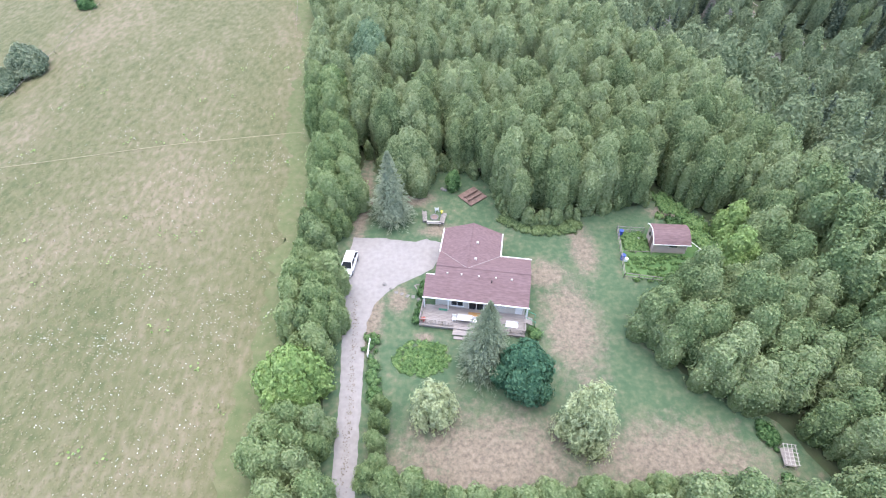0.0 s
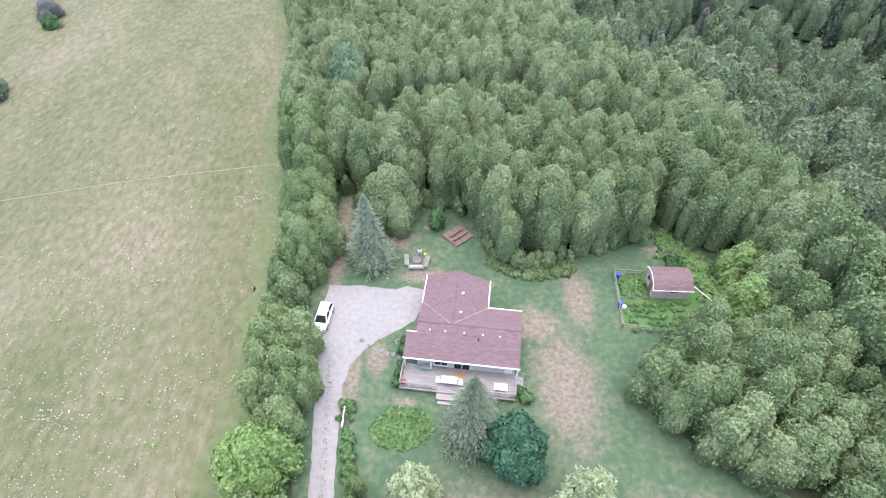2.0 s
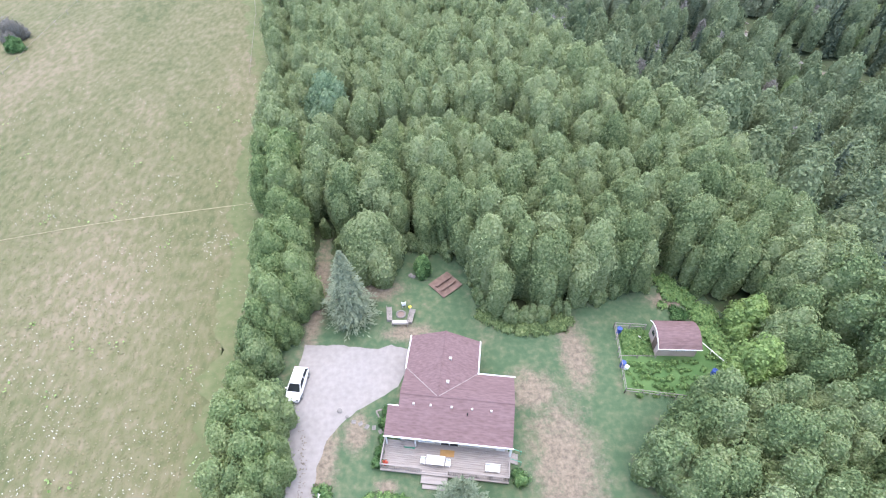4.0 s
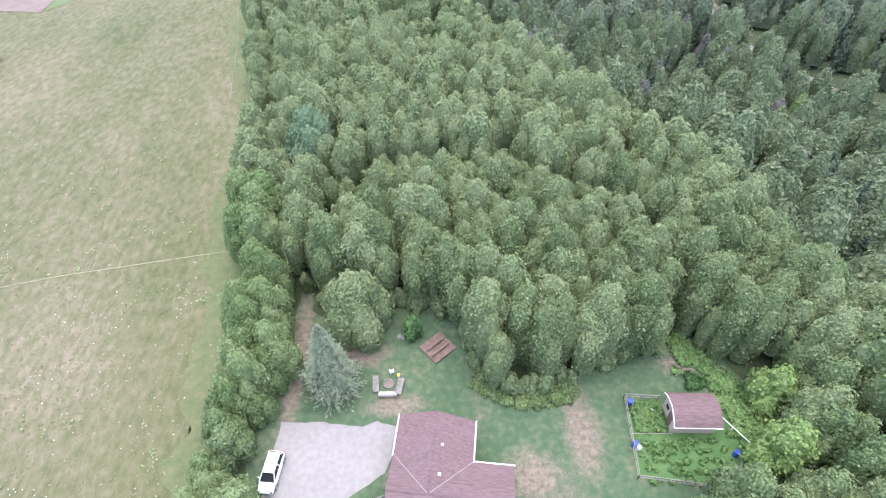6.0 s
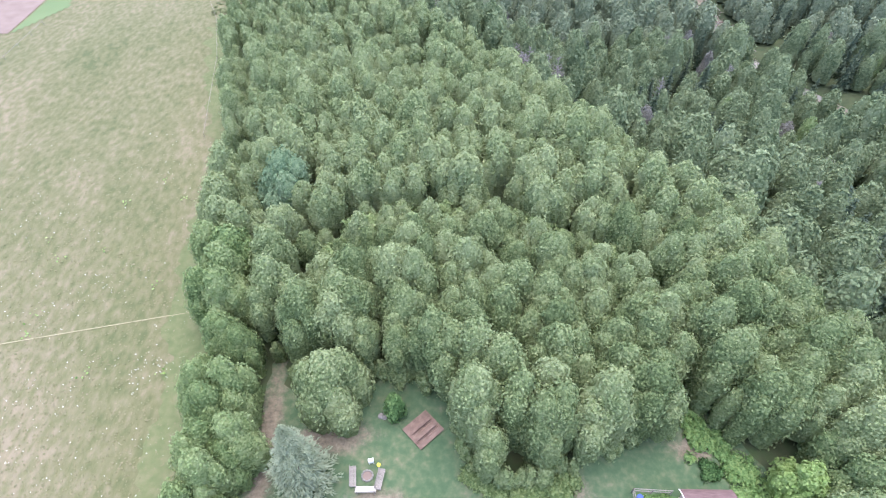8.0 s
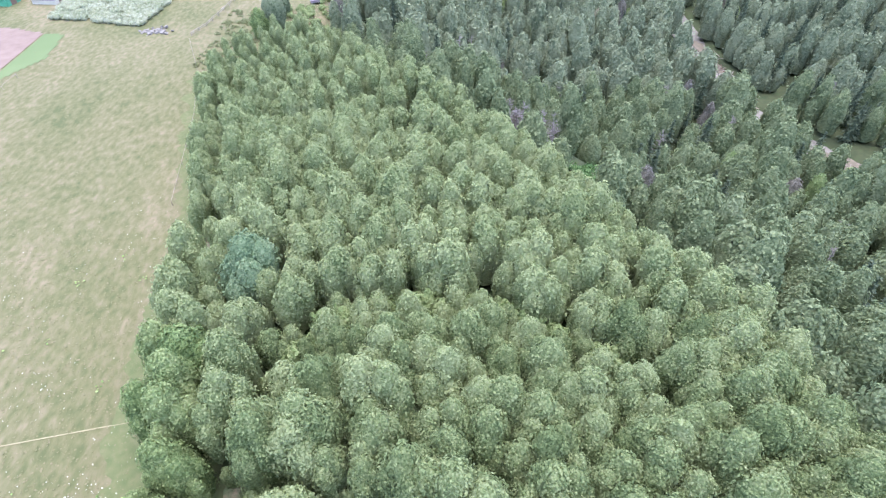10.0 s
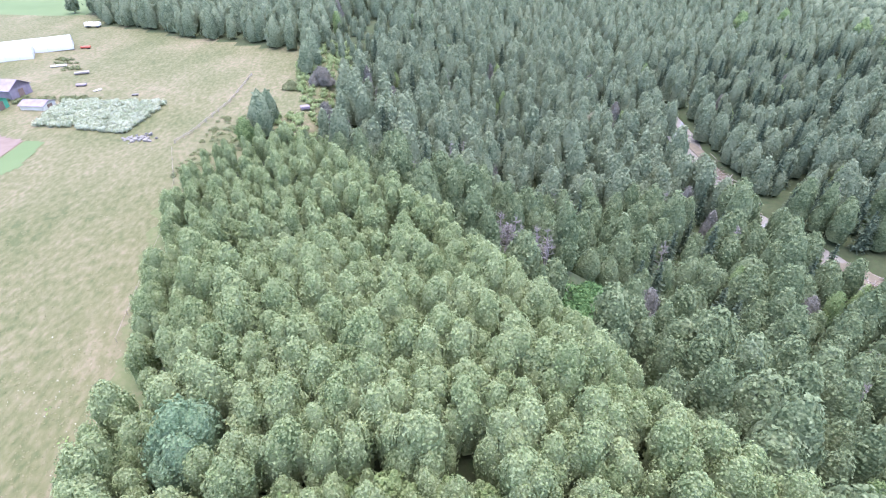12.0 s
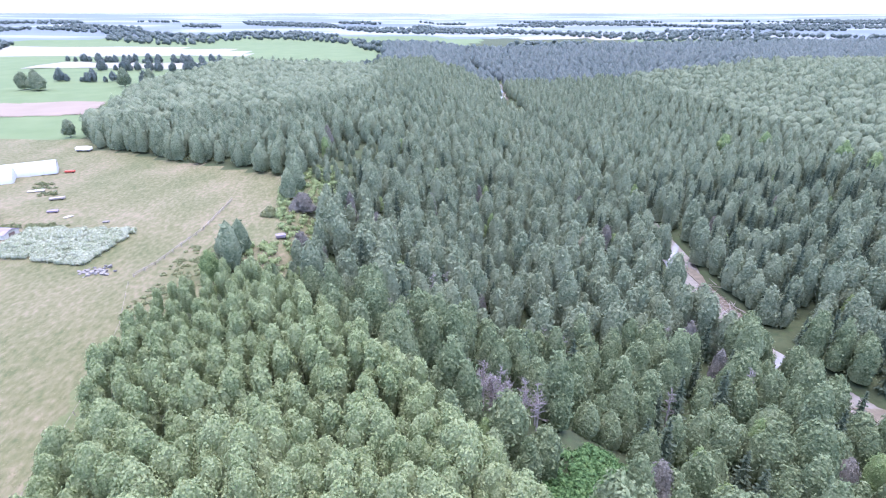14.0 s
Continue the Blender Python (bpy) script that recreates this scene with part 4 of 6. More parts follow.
lone("ash_tree", "tall blue-green tree at the meadow edge", leafy("blue_green_leaves", (0.115, 0.185, 0.105), (0.2, 0.282, 0.165), (0.29, 0.36, 0.225)), -14.2, 98.0, 13.0, 4.8, 211, 4200, 0.42, 0.3, 11, girth=0.4, shoulder=0.4, tuft=0.4, rise=0.5)
lone("cedar_tree", "broad rounded cedar at the lawn's edge", LEAF_WOOD, -5.2, 66.8, 10.6, 4.8, 240, 5200, 0.36, 0.2, 11, girth=0.4, shoulder=0.45, cap=1.8)
lone("hawthorn", "dense grey-green thorn bush on the meadow fence line", LEAF_VALLEY, -86.0, 103.5, 6, 4.8, 212, 1500, 0.42, 0, category="bush", **ROUND)
lone("hawthorn", "grey-green thorn bush beside the track", LEAF_VALLEY, -88.5, 96.5, 5.2, 4.2, 213, 1300, 0.42, 0, category="bush", **ROUND)
lone("hawthorn", "small green bush on the meadow fence line", LEAF_SHRUB, -86.8, 132.5, 3.2, 2.4, 214, 900, 0.42, 0, category="bush", **ROUND)
lone("hawthorn", "bare-twigged grey bush on the meadow fence line", LEAF_DEAD, -89.5, 137.5, 5.0, 3.4, 241, 1200, 0.5, 0, category="bush", slim=0.12, tuft=0.4, **ROUND)
lone("hawthorn", "grey-green bush at the pasture corner", LEAF_DEAD, -21, 241, 6, 4.7, 215, 1100, 0.55, 0, category="bush", **ROUND)
lone("shrub", "fresh green shrub beside the wooden platform", LEAF_SHRUB, 1.6, 65.6, 3.4, 1.6, 216, 800, 0.3, 0, category="bush", lobes=5)
lone("hawthorn", "green bush at the pasture corner", LEAF_DULL, -30, 236, 3, 3.4, 217, 800, 0.5, 0, category="bush", **ROUND)
lone("poplar", "round green tree at the end of the wood", LEAF_HEDGE, -33, 192, 7.5, 2.8, 218, 1100, 0.5, 0.2)
lone("valley_tree", "pale brownish broad tree in the valley", leafy("brownish_leaves", (0.13, 0.13, 0.09), (0.2, 0.2, 0.14), (0.28, 0.27, 0.2)), 74, 245, 13, 5.8, 219, 1200, 0.8, 0.2, **ROUND)
for q, (x, y) in enumerate(((226, 388), (246, 350), (240, 322), (205, 395))):
    lone("yellow_tree", "yellow-green tree among dark conifers", LEAF_ASH, x, y, 15, 4.4, 220 + q, 480, 1.1, 1)
for q, (x, y, h, r) in enumerate(((-288, 533, 16, 9), (-303, 540, 14, 8), (-226, 547, 15, 7), (-214, 566, 13, 6), (-160, 355, 9, 3.5), (-148, 351, 8, 3))):
    lone("field_tree", "round dark tree standing in the far fields", LEAF_VALLEY, x, y, h, r * 0.85, 230 + q, 600, 1.4, 1.5, **ROUND)


# ---- dead trees at the bluff, log jam ----
def dead_tree(x, y, h, seed):
    rng = random.Random(seed)
    e = thing("dead_tree", "bare grey dead tree with brittle branches", "tree", x, y, float(height(x, y)), rng.uniform(0, 360), "dead trees")
    bm = rod(bmesh.new(), (0, 0, -0.4), (rng.uniform(-.4, .4), rng.uniform(-.4, .4), h), 0.2, 0.05, 6)
    part("trunk", bm, DEADGREY, e)
    bm = bmesh.new()
    for k in range(26):
        z, a = h * rng.uniform(0.3, 0.97), rng.uniform(0, 6.3)
        L = (1.1 - z / h) * rng.uniform(1.2, 2.6) + 0.3
        p = Vector((math.cos(a) * L, math.sin(a) * L, z + L * rng.uniform(-0.1, 0.7)))
        rod(bm, (0, 0, z), p, 0.075, 0.03, 3)
        for w in range(2):
            rod(bm, p * 0.6 + Vector((0, 0, z * 0.4)), p + Vector((rng.uniform(-.6, .6), rng.uniform(-.6, .6), rng.uniform(0, .6))), 0.05, 0.02, 3)
    tagged(part("branch", bm, DEADGREY, e), kind="stuff")


rd = random.Random(4)
for k in range(30):
    f = rd.random()
    dead_tree(24 + 12 * f + rd.uniform(-3, 3), 160 - 11 * f + rd.uniform(-3.5, 3.5), rd.uniform(6.5, 10), k)
for k, (x, y) in enumerate(((10, 178), (14, 173), (48, 190), (52, 186), (56, 225), (60, 232), (20, 200), (24, 207), (80, 190), (92, 172), (70, 165), (88, 120), (95, 128))):
    dead_tree(x, y, 11, 50 + k)


def log_jam(cx, cy, w, d, n, seed, label):
    rng = random.Random(seed)
    e = thing("log_jam", label, "driftwood", cx, cy, -28.2)
    for k in range(n):
        x, y, a, L = rng.uniform(-w, w), rng.uniform(-d, d), rng.uniform(0, 3.2), rng.uniform(3, 8)
        z = rng.uniform(0.2, 1.6)
        c, s = math.cos(a) * L / 2, math.sin(a) * L / 2
        part("log", rod(bmesh.new(), (x - c, y - s, z), (x + c, y + s, z + rng.uniform(-.8, .8)), rng.uniform(0.08, 0.16), 0.05, 6), DEADWOOD, e)
    bm = bmesh.new()
    for k in range(160):
        x, y, a, L = rng.uniform(-w, w), rng.uniform(-d, d), rng.uniform(0, 3.2), rng.uniform(1, 3)
        rod(bm, (x - math.cos(a) * L / 2, y - math.sin(a) * L / 2, 0.4), (x + math.cos(a) * L / 2, y + math.sin(a) * L / 2, rng.uniform(0, 1.2)), 0.05, 0.02, 3)
    tagged(part("brushwood", bm, BROWNWOOD, e), kind="stuff")


log_jam(114.5, 222, 3.5, 13, 44, 1, "jam of bleached logs and brush along the river")
log_jam(112.5, 205, 4, 5, 12, 2, "fallen bleached logs lying across the shallows")
log_jam(127, 158, 5, 6, 34, 3, "tangle of bleached fallen trunks in the river")


MUD = surface("brown_river_mud", [(0.3, (0.1, 0.085, 0.065)), (0.6, (0.17, 0.145, 0.115)), (0.75, (0.11, 0.14, 0.06))], 0.5, 0.9, 0.6, 8)
mud = part("mud_bank", slab(bmesh.new(), [(x, y, -27.95) for x, y in ragged([(111.5, 199), (116, 196), (119.5, 206), (120.5, 221), (118, 238), (115.5, 250), (113, 246), (113.2, 228), (112.5, 212)], 1.0, 0.8)], 0.6), MUD, None)
for lab, rim in (("brown muddy shoal beside a tangle of trunks", [(119, 172), (126, 171), (133, 158), (135, 148), (129, 146), (127, 155), (121, 166)]),):
    shoal = part("mud_bank", slab(bmesh.new(), [(x, y, -27.9) for x, y in ragged(rim, 1.0, 0.8)], 0.6), MUD, None)
    tagged(shoal, lab, "river bank", kind="structure")
tagged(mud, "brown muddy bank strewn with driftwood", "river bank", kind="structure")


# ---- house ----
HOUSE = pose(5.05, 44.4, 0, 0, 0, -8.0)


def window(parent, u0, u1, v, z0, z1, along="u", out=-1):
    """A framed window on a wall that runs along u at v, or along v at u."""
    def bx(a0, a1, b0, b1, c0, c1):
        return boxed(a0, a1, b0, b1, c0, c1) if along == "u" else boxed(b0, b1, a0, a1, c0, c1)
    f = part("window", bx(u0, u1, v, v + 0.04 * out, z0, z1), WHITE, parent, "white-framed window")
    mid = (u0 + u1) / 2
    for a, b in ((u0 + 0.07, mid - 0.03), (mid + 0.03, u1 - 0.07)):
        part("pane", bx(a, b, v + 0.045 * out, v + 0.055 * out, z0 + 0.07, z1 - 0.07), GLASS, f, "dark glass pane")
    part("sill", bx(u0 - 0.05, u1 + 0.05, v, v + 0.1 * out, z0 - 0.06, z0), WHITE, f)


def house():
    e = thing("house", "single-storey bungalow with red-brown shingle roof and beige siding", "house")
    e.matrix_world = HOUSE
    E0, R0 = 2.9, 4.5
    part("wall", boxed(-5.6, 5.8, -3.4, 3.7, -0.2, 2.95), SIDING, e)
    part("wall", boxed(-5.7, 1.85, 3.702, 8.0, -0.2, 2.95), SIDING, e, "beige siding of the rear wing")
    # gable ends
    for x in (5.8, -5.6):
        bm = bmesh.new()
        slab(bm, [(x, -3.4, 2.95), (x, 3.7, 2.95), (x, 0.1, 4.35)], 0.01)
        part("gable", bm, SIDING, e)
    bm = bmesh.new()
    for p in ([(-5.7, 7.99, 2.9), (1.85, 7.99, 2.9), (-1.93, 7.99, 4.35)],):
        bm.faces.new([bm.verts.new(q) for q in p])
        bmesh.ops.solidify(bm, geom=bm.faces[:], thickness=0.1)
    part("gable", bm, SIDING, e)
    # roof: south slope with its western step, north slopes cut by the valley, wing slopes
    roof = part("roof", slab(bmesh.new(), [(6.15, -4.05, E0), (6.15, 0, R0), (-5.95, 0, R0), (-5.95, -1.2, R0 - 1.2 * 0.395), (-7.1, -1.2, R0 - 1.2 * 0.395), (-7.1, -4.05, E0)], 0.14), SHINGLE, e, "red-brown asphalt shingles")
    part("roof", slab(bmesh.new(), [(6.15, 0, R0), (6.15, 4.05, E0), (2.1, 4.05, E0), (-1.95, 0, R0)], 0.14), SHINGLE, e)
    part("roof", slab(bmesh.new(), [(-1.95, 0, R0), (-6.0, 4.05, E0), (-6.0, 0, R0)], 0.14), SHINGLE, e)
    part("roof", slab(bmesh.new(), [(-1.95, 0, R0), (2.1, 4.05, E0), (2.1, 8.35, E0), (-1.95, 8.35, R0)], 0.14), SHINGLE, e)
    part("roof", slab(bmesh.new(), [(-1.95, 0, R0), (-1.95, 8.35, R0), (-6.0, 8.35, E0), (-6.0, 4.05, E0)], 0.14), SHINGLE, e)
    # ridge caps and valley flashing
    for a, b in (((6.15, 0, R0), (-5.95, 0, R0)), ((-1.95, 0, R0), (-1.95, 8.35, R0))):
        part("ridge_cap", rod(bmesh.new(), Vector(a) + Vector((0, 0, -0.02)), Vector(b) + Vector((0, 0, -0.02)), 0.09, 0.09, 6), SHINGLE, e)
    for b in ((2.1, 4.05, E0), (-6.0, 4.05, E0)):
        part("flashing", rod(bmesh.new(), (-1.95, 0, R0 - 0.015), (b[0], b[1], b[2] - 0.015), 0.05, 0.05, 5), DECKWOOD, e)
    # gutters
    for a, b in (((-7.1, -4.1, 2.84), (6.2, -4.1, 2.84)), ((2.14, 4.1, 2.84), (6.2, 4.1, 2.84)), ((2.16, 4.0, 2.84), (2.16, 8.35, 2.84)), ((-6.06, 4.0, 2.84), (-6.06, 8.35, 2.84))):
        a, b = Vector(a), Vector(b)
        part("gutter", boxed(min(a.x, b.x) - 0.06, max(a.x, b.x) + 0.06, min(a.y, b.y) - 0.06, max(a.y, b.y) + 0.06, 2.78, 2.93, None, 0.02), WHITE, e, "white eaves gutter")
    for x, y in ((6.1, -3.9), (-5.9, 4.1), (2.05, 8.2)):
        part("downpipe", rod(bmesh.new(), (x, y, 0), (x, y, 2.8), 0.05, 0.05, 6), WHITE, e)
    # roof vents
    for x in (-4.4, -2.6, -0.4, 1.75, 3.75):
        bm = boxed(x - 0.11, x + 0.11, -1.0, -0.78, R0 - 0.45, R0 - 0.2, None, 0.03)
        part("roof_vent", bm, PALEWOOD, e, "small pale roof vent")
    for y in (2.0, 4.9):
        part("roof_vent", boxed(-1.25, -0.93, y - 0.16, y + 0.16, R0 - 0.45, R0 - 0.13, None, 0.03), PALEWOOD, e, "small pale roof vent")
    part("stack_pipe", rod(bmesh.new(), (1.3, -1.5, R0 - 0.7), (1.3, -1.5, R0 - 0.1), 0.06, 0.06, 8), RUBBER, e, "black vent pipe")
    # side recess by the step of the roof
    part("porch_beam", boxed(-7.1, -5.95, -1.22, -1.14, 3.7, 4.03), WHITE, e)
    # south front
    for u0, u1, z0, z1 in ((-3.6, -2.0, 0.95, 2.5), (2.5, 3.4, 1.7, 2.4)):
        window(e, u0, u1, -3.4, z0, z1)
    d = part("door", boxed(4.6, 5.5, -3.46, -3.4, 0.62, 2.65), WHITE, e, "white panelled door")
    part("handle", rod(bmesh.new(), (5.38, -3.5, 1.6), (5.38, -3.46, 1.6), 0.04, 0.04, 6), STEEL, d)
    d = part("door", boxed(-1.3, 0.6, -3.45, -3.4, 0.62, 2.6), GLASS, e, "sliding patio door")
    for u in (-1.35, -0.38, 0.55):
        part("frame", boxed(u, u + 0.08, -3.48, -3.45, 0.62, 2.65), WHITE, d)
    window(e, 0.5, 1.6, 5.8, 1.0, 2.1, "v", 1)
    window(e, -1.6, -0.4, -5.6, 1.0, 2.1, "v", -1)
    window(e, 5.2, 6.6, 1.85, 1.0, 2.1, "v", 1)
    # porch posts
    for u in (-6.95, -3.9, 6.0):
        part("porch_post", boxed(u - 0.07, u + 0.07, -3.95, -3.81, 0.6, 2.8), WHITE, e, "white porch post")


house()


def deck():
    e = thing("deck", "weathered grey wooden deck with railings along the house front", "deck")
    e.matrix_world = HOUSE
    n = 0
    v = -3.42
    while v > -6.5:
        part("plank", boxed(-7.2, 6.0, v - 0.205, v, 0.52, 0.58, None, 0.008), DECKWOOD, e)
        v -= 0.22
    part("landing", boxed(-2.9, -0.2, -7.5, -6.52, 0.34, 0.4, None, 0.01), DECKWOOD, e)
    part("step", boxed(-2.7, -0.4, -7.95, -7.52, 0.12, 0.18, None, 0.01), DECKWOOD, e)
    for u in (-7.1, -4.2, -1.2, 1.8, 4.8, 5.9):
        for w in (-3.6, -4.9, -6.4):
            part("footing", boxed(u - 0.06, u + 0.06, w - 0.06, w + 0.06, -0.1, 0.52), DECKWOOD, e)
    part("skirt", boxed(-7.2, 6.0, -6.56, -6.53, 0.02, 0.5), DECKWOOD, e, "dark deck skirting")

    def railing(a, b):
        a, b = Vector(a), Vector(b)
        L = (b - a).length
        r = part("railing", boxed(-0.05, L + 0.05, -0.06, 0.06, 1.5, 1.55), DECKWOOD, e, "grey wooden railing")
        r.matrix_local = Matrix.Translation(a) @ (b - a).to_track_quat("X", "Z").to_matrix().to_4x4()
        part("lower_rail", boxed(0, L, -0.02, 0.02, 0.7, 0.76), DECKWOOD, r)
        k = max(2, round(L / 0.18))
        for q in range(k + 1):
            x = L * q / k
            w = 0.05 if q % 8 == 0 else 0.022
            part("baluster", boxed(x - w, x + w, -w, w, 0.58, 1.5), DECKWOOD, r)

    railing((-7.15, -6.45, 0), (-2.95, -6.45, 0))
    railing((-7.15, -3.5, 0), (-7.15, -6.4, 0))
    railing((-0.15, -6.45, 0), (5.95, -6.45, 0))
    railing((5.95, -6.4, 0), (5.95, -4.6, 0))
    # side stairs with green rails
    for k in range(3):
        part("stair_tread", boxed(6.02 + 0.3 * k, 6.3 + 0.3 * k, -4.5, -3.4, 0.36 - 0.15 * k, 0.41 - 0.15 * k), DECKWOOD, e)
    for w in (-4.5, -3.4):
        part("stair_rail", rod(bmesh.new(), (6.05, w, 1.45), (7.2, w, 0.85), 0.035, 0.035, 6), GREENPAINT, e, "green painted stair rail")
        part("stair_post", rod(bmesh.new(), (7.2, w, 0), (7.2, w, 0.9), 0.04, 0.04, 6), GREENPAINT, e, "green painted post")


deck()


def on_house(name, label, category, u, v, z):
    e = thing(name, label, category)
    e.matrix_world = HOUSE @ pose(u, v, z)
    return e


def deck_things():
    t = on_house("patio_table", "long glass-topped patio table with pale cushions on the deck", "table", -1.6, -5.4, 0.582)
    part("tabletop", boxed(-0.95, 0.95, -0.5, 0.5, 0.7, 0.74, None, 0.02), STEEL, t)
    for x in (-0.85, 0.85):
        for y in (-0.42, 0.42):
            part("leg", rod(bmesh.new(), (x, y, 0), (x, y, 0.7), 0.025, 0.025, 6), STEEL, t)
    for k, x in enumerate((-2.9, -0.3)):
        c = on_house("patio_chair", "white plastic patio chair on the deck", "chair", x, -5.5, 0.582)
        part("seat", boxed(-0.25, 0.25, -0.25, 0.25, 0.4, 0.45, None, 0.02), WHITE, c)
        part("backrest", boxed(-0.25, 0.25, 0.22, 0.27, 0.45, 0.95, None, 0.02), WHITE, c)
        for a in (-0.21, 0.21):
            for b in (-0.21, 0.21):
                part("leg", rod(bmesh.new(), (a, b, 0), (a, b, 0.4), 0.02, 0.02, 6), WHITE, c)
    b = on_house("storage_bench", "dark green storage bench against the house wall", "bench", -4.5, -3.9, 0.582)
    part("body", boxed(-0.55, 0.55, -0.28, 0.28, 0, 0.45, None, 0.02), GREENPAINT, b)
    part("lid", boxed(-0.58, 0.58, -0.31, 0.31, 0.45, 0.5, None, 0.015), DECKWOOD, b)
    m = on_house("door_mat", "orange-brown mat lying on the deck", "mat", -0.5, -4.3, 0.582)
    part("weave", boxed(-0.75, 0.75, -0.35, 0.35, 0, 0.02), ORANGE, m)
    s = on_house("lounge_seat", "white garden lounger on the deck", "lounger", 4.3, -5.5, 0.582)
    part("seat", boxed(-0.75, 0.75, -0.3, 0.3, 0.28, 0.36, None, 0.03), WHITE, s)
    part("backrest", boxed(-0.75, 0.75, 0.28, 0.34, 0.36, 0.75, None, 0.02), WHITE, s)
    for a in (-0.65, 0.65):
        part("leg", boxed(a - 0.03, a + 0.03, -0.25, 0.25, 0, 0.28), WHITE, s)
    p = on_house("flower_pot", "red flower pot at the deck corner", "pot", -6.7, -6.1, 0.582)
    part("pot", rod(bmesh.new(), (0, 0, 0), (0, 0, 0.28), 0.13, 0.18, 10), REDPAINT, p)
    V, F = crown_arrays("round", 300, 0.22, 0.24, 0.6, 14, 8, 0.12, 0.08, (4, 6))
    link_mesh("flowers", quad_mesh("flowers", V, F), [REDPAINT], p)
    # bed edging and shrubs west of the house
    for k, (a, b) in enumerate((((-8.9, -0.2), (-6.6, 0.9)), ((-8.9, -0.2), (-8.0, -1.5)))):
        e = on_house("bed_border", "white timber edging of the flower bed", "edging", 0, 0, 0)
        A, B = Vector((*a, 0.1)), Vector((*b, 0.1))
        part("timber", rod(bmesh.new(), A, B, 0.09, 0.09, 4), DECKWOOD, e)
    for k, (u, w, r) in enumerate(((-7.6, -0.2, 0.5), (-7.7, -1.6, 0.6), (-7.5, -3.4, 0.4), (-7.6, -4.8, 0.45), (-7.6, -6.0, 0.5), (7.3, -6.2, 0.7), (6.9, -5.6, 0.5))):
        e = on_house("shrub", "low green shrub in the bed beside the house", "bush", u, w, 0)
        V, F = crown_arrays("round", 310 + k, r, 0, r * 1.7, 24, 10, 0.2, 0.16, (5, 7))
        link_mesh("foliage", quad_mesh("foliage", V, F), [LEAF_SHRUB], e)
        part("stem", rod(bmesh.new(), (0, 0, -0.05), (0, 0, r), 0.04, 0.02, 5), BARK, e)


deck_things()


# ---- car ----
def car():
    e = thing("car", "white hatchback parked on the gravel beside the hedge", "car", -13.0, 48.8, 0.06, -8)
    # body: cross sections along the length, front towards -y
    secs = [(-2.15, 0.62, 0.35, 0.62), (-2.0, 0.80, 0.25, 0.78), (-1.2, 0.88, 0.22, 0.92), (0, 0.9, 0.22, 0.97), (1.3, 0.9, 0.22, 1.0), (1.95, 0.84, 0.3, 0.98), (2.12, 0.74, 0.4, 0.85)]
    bm = bmesh.new()
    rings = []
    for y, w, zl, zh in secs:
        rings.append([bm.verts.new(p) for p in ((-w * 0.94, y, zl), (-w, y, (zl + zh) / 2), (-w * 0.9, y, zh), (w * 0.9, y, zh), (w, y, (zl + zh) / 2), (w * 0.94, y, zl))])
    for a, b in zip(rings, rings[1:]):
        for k in range(6):
            bm.faces.new((a[k], a[(k + 1) % 6], b[(k + 1) % 6], b[k]))
    bm.faces.new(rings[0])
    bm.faces.new(rings[-1][::-1])
    bmesh.ops.recalc_face_normals(bm, faces=bm.faces)
    body = part("body", bm, CARPAINT, e)
    bm = bmesh.new()
    lo = [bm.verts.new(p) for p in ((-0.78, -1.15, 0.93), (0.78, -1.15, 0.93), (0.8, 2.0, 0.97), (-0.8, 2.0, 0.97))]
    hi = [bm.verts.new(p) for p in ((-0.6, -0.35, 1.46), (0.6, -0.35, 1.46), (0.6, 1.6, 1.45), (-0.6, 1.6, 1.45))]
    for k in range(4):
        bm.faces.new((lo[k], lo[(k + 1) % 4], hi[(k + 1) % 4], hi[k]))
    bm.faces.new(hi)
    part("windows", bm, GLASS, e, "dark windscreen and side glass")
    part("roof", boxed(-0.62, 0.62, -0.4, 1.7, 1.45, 1.5, None, 0.02), CARPAINT, e)
    for sx in (-1, 1):
        for y0, y1, x0, x1, z0, z1 in ((-1.15, -0.36, 0.79, 0.61, 0.94, 1.47), (0.55, 0.55, 0.81, 0.62, 0.95, 1.46), (2.0, 1.6, 0.81, 0.62, 0.98, 1.46)):
            part("pillar", rod(bmesh.new(), (sx * x0, y0, z0), (sx * x1, y1, z1), 0.05, 0.045, 5), CARPAINT, e)
        for y in (-1.35, 1.35):
            w = part("wheel", rod(bmesh.new(), (sx * 0.72, y, 0.31), (sx * 0.92, y, 0.31), 0.31, 0.31, 16), RUBBER, e, "black tyre")
            part("rim", rod(bmesh.new(), (sx * 0.9, y, 0.31), (sx * 0.94, y, 0.31), 0.2, 0.18, 12), STEEL, w)
        part("headlight", boxed(sx * 0.62 - 0.14, sx * 0.62 + 0.14, -2.12, -1.95, 0.6, 0.76, None, 0.03), GLASS, e)
        part("tail_light", boxed(sx * 0.72 - 0.08, sx * 0.72 + 0.08, 2.02, 2.12, 0.72, 0.95, None, 0.02), REDPAINT, e)
        part("mirror", boxed(sx * 0.98 - 0.1, sx * 0.98 + 0.1, -0.85, -0.72, 0.95, 1.08, None, 0.03), CARPAINT, e)
    part("grille", boxed(-0.4, 0.4, -2.17, -2.1, 0.42, 0.56, None, 0.01), RUBBER, e)


car()


